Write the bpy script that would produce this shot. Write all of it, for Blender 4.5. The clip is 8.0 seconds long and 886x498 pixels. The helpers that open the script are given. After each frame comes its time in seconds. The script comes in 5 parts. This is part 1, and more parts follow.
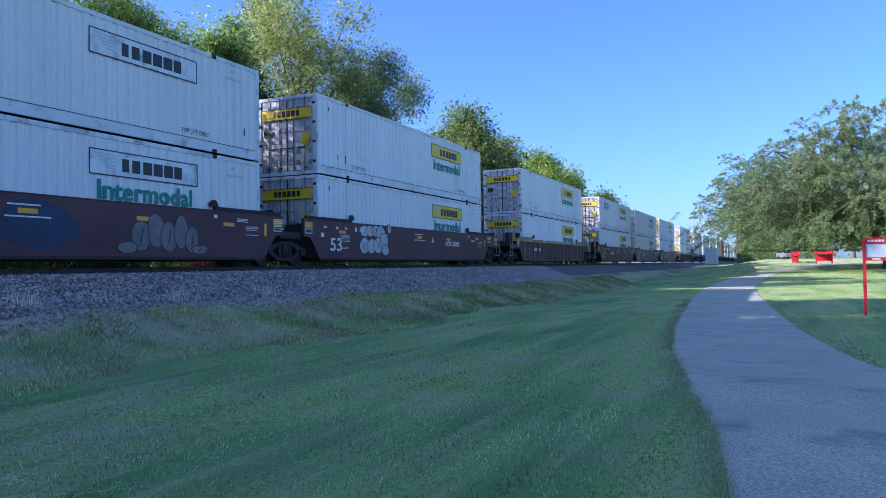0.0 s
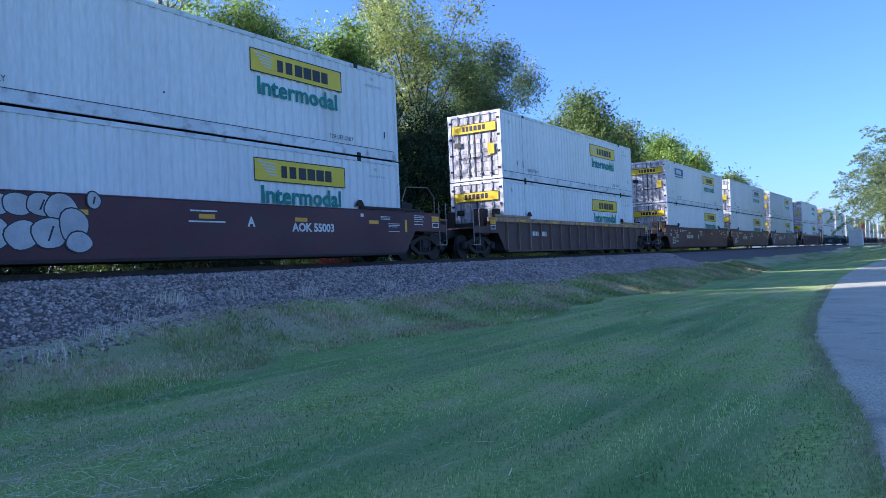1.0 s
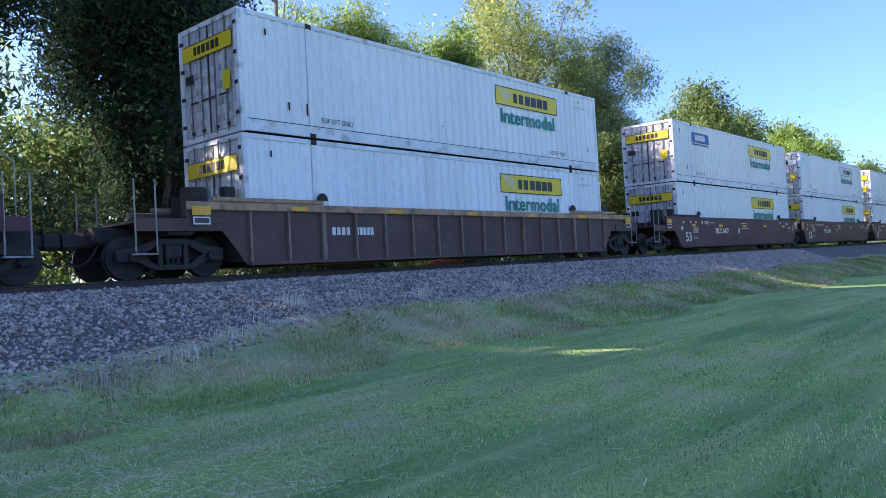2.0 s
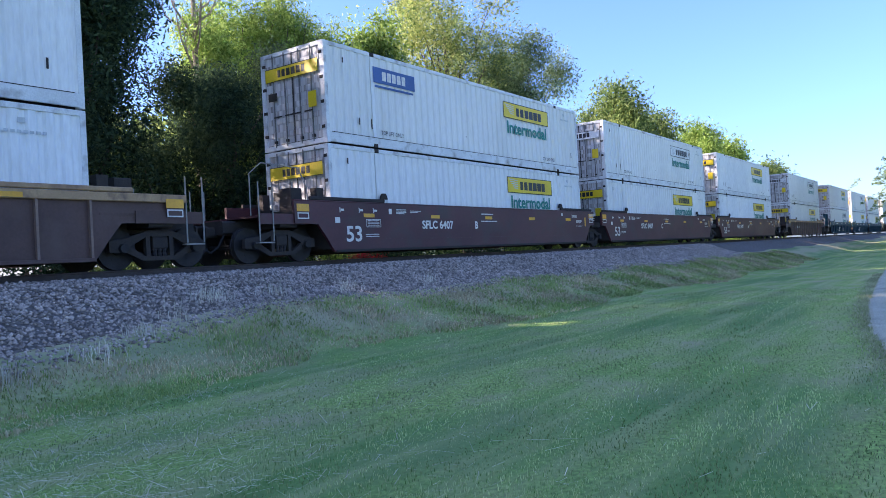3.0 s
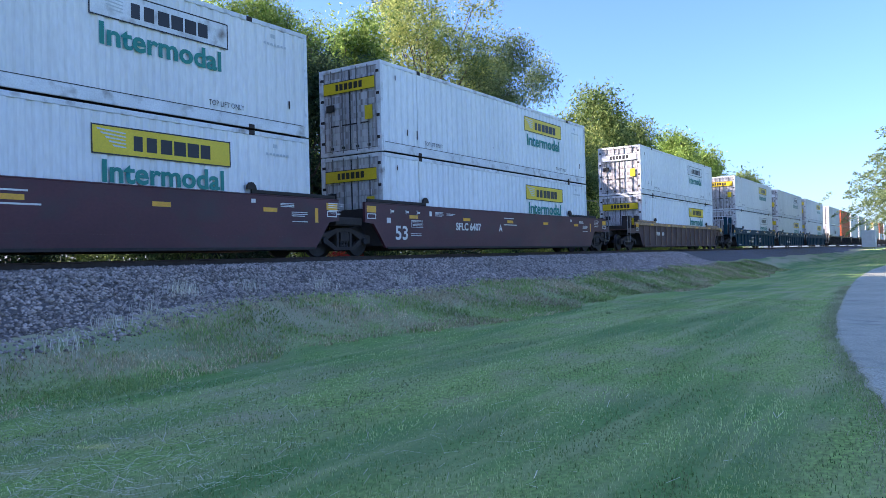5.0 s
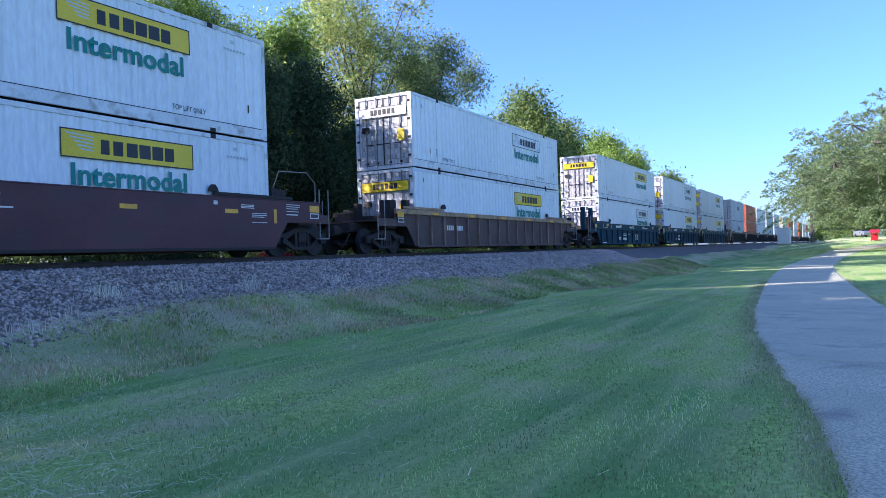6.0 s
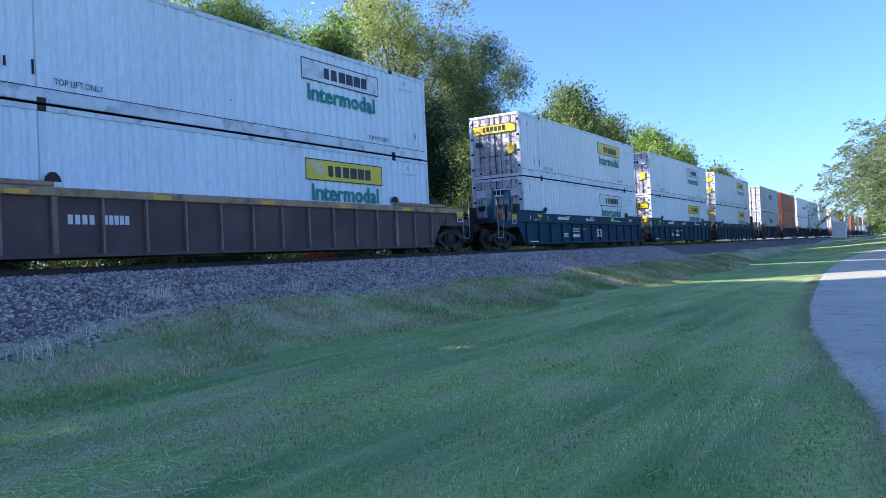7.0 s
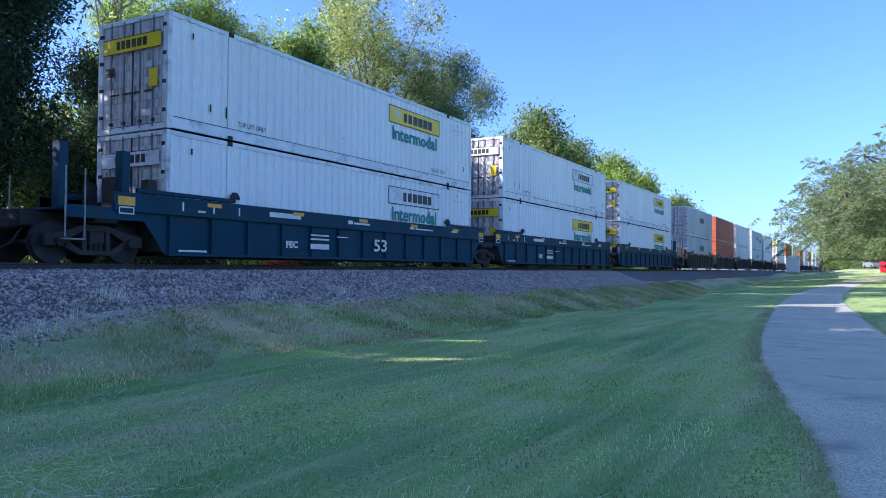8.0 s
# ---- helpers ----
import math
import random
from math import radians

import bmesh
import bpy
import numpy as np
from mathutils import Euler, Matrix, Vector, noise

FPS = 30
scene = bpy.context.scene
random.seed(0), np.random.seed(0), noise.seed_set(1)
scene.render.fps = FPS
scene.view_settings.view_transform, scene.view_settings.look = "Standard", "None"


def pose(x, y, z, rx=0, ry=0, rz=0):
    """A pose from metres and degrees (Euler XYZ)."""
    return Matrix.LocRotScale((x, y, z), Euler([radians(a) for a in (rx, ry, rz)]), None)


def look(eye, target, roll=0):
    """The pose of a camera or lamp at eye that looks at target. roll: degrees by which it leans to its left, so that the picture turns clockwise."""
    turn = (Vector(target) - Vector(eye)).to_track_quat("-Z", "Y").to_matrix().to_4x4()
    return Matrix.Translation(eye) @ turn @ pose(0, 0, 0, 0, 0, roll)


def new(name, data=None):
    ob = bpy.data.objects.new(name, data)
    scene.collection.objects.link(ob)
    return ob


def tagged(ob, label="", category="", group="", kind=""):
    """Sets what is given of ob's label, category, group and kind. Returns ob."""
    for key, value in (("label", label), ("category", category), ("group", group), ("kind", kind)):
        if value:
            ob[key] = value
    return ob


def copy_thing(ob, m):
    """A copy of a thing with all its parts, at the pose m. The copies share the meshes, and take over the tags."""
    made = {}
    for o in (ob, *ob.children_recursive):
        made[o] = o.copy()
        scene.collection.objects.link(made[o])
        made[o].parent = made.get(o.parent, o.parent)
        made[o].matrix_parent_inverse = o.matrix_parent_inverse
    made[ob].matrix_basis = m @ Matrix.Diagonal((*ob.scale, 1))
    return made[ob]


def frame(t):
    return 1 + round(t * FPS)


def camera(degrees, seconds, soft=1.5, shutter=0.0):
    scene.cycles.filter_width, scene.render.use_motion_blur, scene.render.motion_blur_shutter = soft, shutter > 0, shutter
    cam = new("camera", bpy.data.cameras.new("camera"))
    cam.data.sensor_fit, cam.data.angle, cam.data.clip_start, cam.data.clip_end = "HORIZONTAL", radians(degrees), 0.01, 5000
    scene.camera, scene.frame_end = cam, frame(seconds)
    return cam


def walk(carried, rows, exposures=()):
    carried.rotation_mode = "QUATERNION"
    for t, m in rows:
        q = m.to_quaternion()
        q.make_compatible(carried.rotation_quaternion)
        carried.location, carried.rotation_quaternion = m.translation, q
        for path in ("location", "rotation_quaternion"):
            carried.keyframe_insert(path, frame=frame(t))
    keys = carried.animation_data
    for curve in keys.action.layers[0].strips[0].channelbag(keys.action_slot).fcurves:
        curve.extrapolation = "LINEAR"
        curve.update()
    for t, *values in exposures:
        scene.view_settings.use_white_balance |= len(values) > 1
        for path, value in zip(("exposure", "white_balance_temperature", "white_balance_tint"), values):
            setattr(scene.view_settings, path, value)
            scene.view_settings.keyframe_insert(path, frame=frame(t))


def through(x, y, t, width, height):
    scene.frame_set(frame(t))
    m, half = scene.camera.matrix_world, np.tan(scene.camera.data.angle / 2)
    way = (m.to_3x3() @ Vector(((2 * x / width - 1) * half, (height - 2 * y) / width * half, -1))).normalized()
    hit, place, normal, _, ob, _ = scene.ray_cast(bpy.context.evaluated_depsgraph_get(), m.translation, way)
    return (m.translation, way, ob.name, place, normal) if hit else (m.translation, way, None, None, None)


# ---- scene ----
# ---- camera: stands on the path's edge, turned by hand ----
cam = camera(61.23, 8.0, 0.8)
EYE = 1.6
STEP = ((0.0, 0.24, -0.1), (1.2, 0.2, -0.08), (2.3, 0.0, 0.0), (8.0, 0.0, 0.0))      # the holder's half step to the side
TURNS = (
    (0.0, 24.02, 1.36, -0.85),
    (0.5, 24.88, 0.6, 0.0),
    (1.0, 33.16, 0.98, -2.4),
    (1.2, 35.64, 1.05, -3.45),
    (2.3, 42.10, 1.49, -2.86),
    (2.5, 39.69, 1.08, -3.37),
    (3.0, 35.62, 0.63, -3.14),
    (3.5, 37.27, 1.29, -2.48),
    (4.0, 37.94, 0.73, -2.02),
    (4.5, 36.61, 0.01, -0.82),
    (5.0, 33.82, 0.61, -1.49),
    (5.2, 31.55, 0.77, -1.61),
    (6.3, 28.62, 0.37, -1.95),
    (6.5, 29.88, 0.38, -2.37),
    (7.0, 32.10, 0.46, -2.63),
    (7.5, 30.93, 1.17, -1.58),
    (8.0, 29.21, 1.57, 0.28),
)
walk(cam, [(t, pose(*[float(np.interp(t, [q[0] for q in STEP], [q[k] for q in STEP])) for k in (1, 2)], EYE, 90 + p, 0, y) @ pose(0, 0, 0, 0, 0, r)) for t, y, p, r in TURNS],
     exposures=[(0, 1.12, 5180, 26), (1.2, 1.2, 5180, 26), (2.3, 1.75, 6050, 28), (4.6, 1.75, 6050, 28), (5.2, 1.62, 5700, 27), (6.3, 1.48, 5350, 26), (8, 1.4, 5350, 26)])

# ---- world and sun ----
SUN_EL = radians(26)
SUN_AT = Vector((-0.86, -0.51, 0)).normalized()      # towards the sun, on the ground plan
world = bpy.data.worlds.new("sky")
scene.world = world
world.use_nodes = True
wn = world.node_tree
sky = wn.nodes.new("ShaderNodeTexSky")
sky.sky_type, sky.sun_disc = "NISHITA", False
sky.sun_elevation, sky.sun_rotation = SUN_EL, math.atan2(SUN_AT.x, SUN_AT.y)
sky.altitude = 2500
sky.air_density, sky.dust_density, sky.ozone_density = 1.2, 10.0, 6.5
bg = wn.nodes["Background"]
bg.inputs["Strength"].default_value = 0.12
wn.links.new(sky.outputs[0], bg.inputs["Color"])
sun_data = bpy.data.lights.new("sun", "SUN")
sun_data.energy, sun_data.angle, sun_data.color = 5.0, radians(0.5), (1.0, 0.89, 0.72)
sun = new("sun", sun_data)
sun.matrix_world = look(SUN_AT * 60 + Vector((0, 0, 60 * math.tan(SUN_EL))), (0, 0, 0))

# ---- materials ----


def mat(name, a, b=None, rough=0.6, metal=0.0, scale=1.5, fine=30.0, bump=0.15, stretch=(1, 1, 1), dirt=None, dirt_amount=0.45,
        piece=0.0, spec=0.4, cream=0.0, grit=0.16):
    """Two tones mixed by coarse noise, fine grain, optional dirt, relief."""
    m = bpy.data.materials.new(name)
    m.use_nodes = True
    n, l = m.node_tree.nodes, m.node_tree.links
    bsdf = n["Principled BSDF"]
    b = b or tuple(c * 0.75 for c in a)
    tc, info, mapping = n.new("ShaderNodeTexCoord"), n.new("ShaderNodeObjectInfo"), n.new("ShaderNodeMapping")
    off = n.new("ShaderNodeMath")
    off.operation = "MULTIPLY"
    off.inputs[1].default_value = 40.0
    l.new(info.outputs["Random"], off.inputs[0])
    l.new(off.outputs[0], mapping.inputs["Location"])
    mapping.inputs["Scale"].default_value = stretch
    l.new(tc.outputs["Object"], mapping.inputs["Vector"])

    def noise_node(s, detail=4.0):
        t = n.new("ShaderNodeTexNoise")
        t.inputs["Scale"].default_value, t.inputs["Detail"].default_value = s, detail
        l.new(mapping.outputs[0], t.inputs["Vector"])
        return t.outputs["Fac"]

    def ramp(src, lo, hi):
        r = n.new("ShaderNodeMapRange")
        r.inputs["From Min"].default_value, r.inputs["From Max"].default_value = lo, hi
        l.new(src, r.inputs["Value"])
        return r.outputs[0]

    def mix(fac, c0, c1):
        x = n.new("ShaderNodeMix")
        x.data_type = "RGBA"
        for k, c in ((6, c0), (7, c1)):
            if isinstance(c, tuple):
                x.inputs[k].default_value = (*c, 1)
            else:
                l.new(c, x.inputs[k])
        l.new(fac, x.inputs[0])
        return x.outputs[2]

    coarse, grain = noise_node(scale), noise_node(fine, 6.0)
    col = mix(ramp(coarse, 0.3, 0.7), a, b)
    g = n.new("ShaderNodeMapRange")
    g.inputs["From Min"].default_value, g.inputs["From Max"].default_value = 0.25, 0.75
    g.inputs["To Min"].default_value, g.inputs["To Max"].default_value = 1 - grit * 0.7, 1 + grit * 0.7
    l.new(grain, g.inputs["Value"])
    hs = n.new("ShaderNodeHueSaturation")
    l.new(col, hs.inputs["Color"])
    l.new(g.outputs[0], hs.inputs["Value"])
    col = hs.outputs[0]
    if piece:
        h2 = n.new("ShaderNodeHueSaturation")
        r = n.new("ShaderNodeMapRange")
        r.inputs["To Min"].default_value, r.inputs["To Max"].default_value = 1 - piece, 1 + piece
        isl = n.new("ShaderNodeNewGeometry")
        l.new(isl.outputs["Random Per Island"], r.inputs["Value"])
        l.new(r.outputs[0], h2.inputs["Value"])
        l.new(col, h2.inputs["Color"])
        col = h2.outputs[0]
    if dirt:
        d = ramp(noise_node(scale * 2.3, 8.0), 0.62 - dirt_amount * 0.3, 0.85 - dirt_amount * 0.2)
        col = mix(d, col, dirt)
    if cream:
        pick = n.new("ShaderNodeMath")
        pick.operation = "MULTIPLY"
        pick.inputs[1].default_value = cream
        l.new(info.outputs["Random"], pick.inputs[0])
        col = mix(pick.outputs[0], col, (0.66, 0.6, 0.5))
    l.new(col, bsdf.inputs["Base Color"])
    rr = n.new("ShaderNodeMapRange")
    rr.inputs["To Min"].default_value, rr.inputs["To Max"].default_value = max(0.05, rough - 0.12), min(1, rough + 0.12)
    l.new(coarse, rr.inputs["Value"])
    l.new(rr.outputs[0], bsdf.inputs["Roughness"])
    bsdf.inputs["Metallic"].default_value = metal
    bsdf.inputs["Specular IOR Level"].default_value = spec
    bp = n.new("ShaderNodeBump")
    bp.inputs["Strength"].default_value, bp.inputs["Distance"].default_value = bump, 0.02
    l.new(grain, bp.inputs["Height"])
    l.new(bp.outputs[0], bsdf.inputs["Normal"])
    return m


def leaf_mat(name, a, b, through=0.45, stretch=(1, 1, 1), swing=0.3):
    """Thin leaves: each one its own tone, with light coming through; broad patches swing lighter and darker."""
    m = bpy.data.materials.new(name)
    m.use_nodes = True
    n, l = m.node_tree.nodes, m.node_tree.links
    n.remove(n["Principled BSDF"])
    geo, ramp = n.new("ShaderNodeNewGeometry"), n.new("ShaderNodeValToRGB")
    ramp.color_ramp.elements[0].color, ramp.color_ramp.elements[1].color = (*a, 1), (*b, 1)
    l.new(geo.outputs["Random Per Island"], ramp.inputs[0])
    tc, ns, hs, mr = n.new("ShaderNodeTexCoord"), n.new("ShaderNodeTexNoise"), n.new("ShaderNodeHueSaturation"), n.new("ShaderNodeMapRange")
    ns.inputs["Scale"].default_value = 0.5
    mp = n.new("ShaderNodeMapping")
    mp.inputs["Scale"].default_value = stretch
    l.new(tc.outputs["Object"], mp.inputs["Vector"])
    l.new(mp.outputs[0], ns.inputs["Vector"])
    mr.inputs["From Min"].default_value, mr.inputs["From Max"].default_value = 0.3, 0.7
    mr.inputs["To Min"].default_value, mr.inputs["To Max"].default_value = 1 - swing, 1 + swing
    l.new(ns.outputs["Fac"], mr.inputs["Value"])
    l.new(ramp.outputs[0], hs.inputs["Color"])
    l.new(mr.outputs[0], hs.inputs["Value"])
    d, t, x = n.new("ShaderNodeBsdfDiffuse"), n.new("ShaderNodeBsdfTranslucent"), n.new("ShaderNodeMixShader")
    l.new(hs.outputs[0], d.inputs["Color"])
    l.new(hs.outputs[0], t.inputs["Color"])
    x.inputs[0].default_value = through
    l.new(d.outputs[0], x.inputs[1])
    l.new(t.outputs[0], x.inputs[2])
    l.new(x.outputs[0], n["Material Output"].inputs["Surface"])
    return m


WHITE = mat("white_container_paint", (0.76, 0.77, 0.76), (0.66, 0.68, 0.68), 0.45, scale=0.5, fine=14, bump=0.05, stretch=(1, 1, 0.25),
            dirt=(0.55, 0.54, 0.5), dirt_amount=0.1, cream=0.45)
WHITE_RAIL = mat("white_rail_paint", (0.7, 0.71, 0.7), (0.55, 0.56, 0.55), 0.5, scale=1.2, bump=0.08, dirt=(0.2, 0.17, 0.14), dirt_amount=0.3)
DOOR = mat("scuffed_door_paint", (0.6, 0.59, 0.57), (0.38, 0.37, 0.36), 0.5, scale=1.3, bump=0.1, stretch=(3.5, 1, 0.14), dirt=(0.14, 0.11, 0.09), dirt_amount=0.55)
ORANGE = mat("orange_container_paint", (0.46, 0.1, 0.03), (0.37, 0.08, 0.03), 0.5, scale=0.6, bump=0.06, stretch=(1, 1, 0.3), dirt=(0.2, 0.08, 0.04), dirt_amount=0.2)
GREYBOX = mat("grey_container_paint", (0.5, 0.53, 0.53), (0.42, 0.45, 0.45), 0.5, scale=0.6, bump=0.06, stretch=(1, 1, 0.3))
YELLOW = mat("yellow_panel", (0.72, 0.52, 0.01), (0.66, 0.46, 0.01), 0.45, scale=1.0, bump=0.03)
REFLECT = mat("yellow_reflector", (0.75, 0.36, 0.01), (0.6, 0.28, 0.01), 0.35, scale=3, bump=0.03)
GREEN_INK = mat("green_lettering", (0.0, 0.2, 0.16), (0.0, 0.17, 0.13), 0.5, bump=0.02)
BLACK_INK = mat("black_lettering", (0.02, 0.02, 0.02), None, 0.5, bump=0.02)
WHITE_INK = mat("white_lettering", (0.72, 0.68, 0.61), (0.55, 0.52, 0.47), 0.5, scale=5, bump=0.02)
BLUE_INK = mat("blue_panel", (0.03, 0.09, 0.27), None, 0.45, bump=0.02)
MAROON = mat("maroon_car_paint", (0.085, 0.02, 0.024), (0.062, 0.017, 0.02), 0.55, scale=0.7, fine=20, bump=0.1, stretch=(1, 0.6, 1), dirt=(0.05, 0.03, 0.028), dirt_amount=0.4)
RUST = mat("faded_brown_car_paint", (0.105, 0.058, 0.046), (0.07, 0.04, 0.033), 0.7, scale=0.9, fine=18, bump=0.15, dirt=(0.11, 0.07, 0.055), dirt_amount=0.35)
# lighter than the panels: wear, plus light on rib edges put into the colour
RIB = mat("worn_lit_rib_paint", (0.26, 0.17, 0.125), (0.17, 0.11, 0.085), 0.7, scale=2, bump=0.15)
TAN = mat("tan_chord_paint", (0.44, 0.28, 0.14), (0.3, 0.18, 0.1), 0.7, scale=1.5, bump=0.15, dirt=(0.1, 0.06, 0.045), dirt_amount=0.4)
BLUE = mat("blue_car_paint", (0.012, 0.05, 0.075), (0.009, 0.038, 0.058), 0.6, scale=0.8, bump=0.08, dirt=(0.03, 0.033, 0.035), dirt_amount=0.3, spec=0.12)
DARKCAR = mat("dark_car_paint", (0.035, 0.032, 0.032), None, 0.6, scale=0.9, bump=0.1, dirt=(0.07, 0.055, 0.045))
IRON = mat("grimy_black_iron", (0.038, 0.033, 0.03), (0.054, 0.044, 0.037), 0.8, 0.0, scale=4, bump=0.3, spec=0.15)
ROD = mat("grimy_lock_rod", (0.22, 0.21, 0.2), (0.12, 0.11, 0.1), 0.6, 0.2, scale=3, bump=0.1)
WHEEL = mat("worn_wheel_steel", (0.026, 0.022, 0.02), (0.017, 0.015, 0.014), 0.75, 0.0, scale=5, bump=0.15)
RAILSTEEL = mat("rail_steel", (0.06, 0.045, 0.036), (0.042, 0.03, 0.025), 0.6, 0.3, scale=5, bump=0.2)
SAFETY = mat("white_grab_iron", (0.3, 0.29, 0.26), (0.18, 0.17, 0.15), 0.5, scale=6)
GRAFF_DARK = mat("faded_spray_paint", (0.2, 0.17, 0.15), (0.12, 0.1, 0.1), 0.6, scale=3, bump=0.03)
NAVY = mat("dark_blue_overpaint", (0.015, 0.03, 0.075), (0.012, 0.02, 0.045), 0.55, scale=2, bump=0.03)
GRAFF = mat("pale_spray_paint", (0.5, 0.49, 0.47), (0.36, 0.35, 0.34), 0.6, scale=2.5, bump=0.03)
STONE = mat("grey_ballast_stone", (0.47, 0.375, 0.3), (0.29, 0.235, 0.19), 0.85, scale=3, fine=60, bump=0.4, piece=0.6)
BALLAST = mat("packed_ballast", (0.2, 0.165, 0.135), (0.09, 0.077, 0.065), 0.9, scale=14, fine=34, bump=0.9)
TIE = mat("weathered_tie", (0.07, 0.055, 0.045), None, 0.85, scale=4, bump=0.4)
PATHM = mat("worn_path_concrete", (0.47, 0.455, 0.31), (0.385, 0.375, 0.26), 0.85, scale=0.7, fine=45, bump=0.45, grit=0.8, dirt=(0.2, 0.2, 0.155), dirt_amount=0.15)
BARK = mat("grey_brown_bark", (0.14, 0.11, 0.085), (0.08, 0.06, 0.05), 0.9, scale=5, fine=18, bump=0.8, stretch=(1, 1, 0.3))
PALEBARK = mat("pale_dead_bark", (0.3, 0.25, 0.19), (0.2, 0.16, 0.12), 0.9, scale=5, bump=0.6)
RED = mat("red_powder_coat", (0.5, 0.018, 0.03), (0.42, 0.015, 0.025), 0.4, scale=2, bump=0.05)
PANEL = mat("pale_sign_face", (0.5, 0.56, 0.6), (0.42, 0.5, 0.55), 0.35, scale=3, bump=0.02)
SHEDM = mat("white_metal_cabinet", (0.66, 0.7, 0.74), (0.55, 0.6, 0.64), 0.45, scale=2, bump=0.05)
POLEM = mat("weathered_pole_wood", (0.13, 0.1, 0.08), (0.09, 0.07, 0.055), 0.85, scale=3, bump=0.4)
CARPAINT = mat("silver_car_paint", (0.35, 0.37, 0.4), None, 0.3, 0.5, scale=2, bump=0.0)
GLASSY = mat("dark_tinted_glass", (0.02, 0.025, 0.03), None, 0.08, 0.0, bump=0.0, spec=0.8)
TYRE = mat("tyre_rubber", (0.02, 0.02, 0.02), None, 0.8, bump=0.2)
# green lowered so the colour itself carries the shade of backlit crowns
LEAF_DARK = leaf_mat("shade_dark_leaf", (0.026, 0.048, 0.03), (0.085, 0.13, 0.06), 0.32)
LEAF_MID = leaf_mat("green_leaf", (0.06, 0.11, 0.035), (0.3, 0.37, 0.12), 0.55)
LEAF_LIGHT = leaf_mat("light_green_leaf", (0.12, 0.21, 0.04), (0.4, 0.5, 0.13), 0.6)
LEAF_GOLD = leaf_mat("yellowing_leaf", (0.1, 0.17, 0.05), (0.5, 0.52, 0.16), 0.55)
LEAF_GREY = leaf_mat("grey_green_leaf", (0.11, 0.17, 0.075), (0.34, 0.41, 0.19), 0.55)
FRINGE = leaf_mat("dry_edge_grass", (0.3, 0.36, 0.15), (0.6, 0.55, 0.36), 0.5)
# red raised to imitate sunlight; the shrub itself stands in shade
LEAF_RED = leaf_mat("sunlit_red_leaf", (0.5, 0.025, 0.035), (0.75, 0.08, 0.08), 0.5)
BLADE = leaf_mat("lawn_blade", (0.16, 0.3, 0.075), (0.62, 0.66, 0.3), 0.5, (3.2, 0.45, 1), 0.5)
WEED = leaf_mat("tall_grass_blade", (0.24, 0.36, 0.1), (0.5, 0.55, 0.22), 0.5)
DRYWEED = leaf_mat("dry_tall_grass", (0.42, 0.34, 0.18), (0.8, 0.68, 0.43), 0.45)
STRAW = leaf_mat("dry_straw", (0.55, 0.48, 0.34), (0.86, 0.8, 0.63), 0.25)


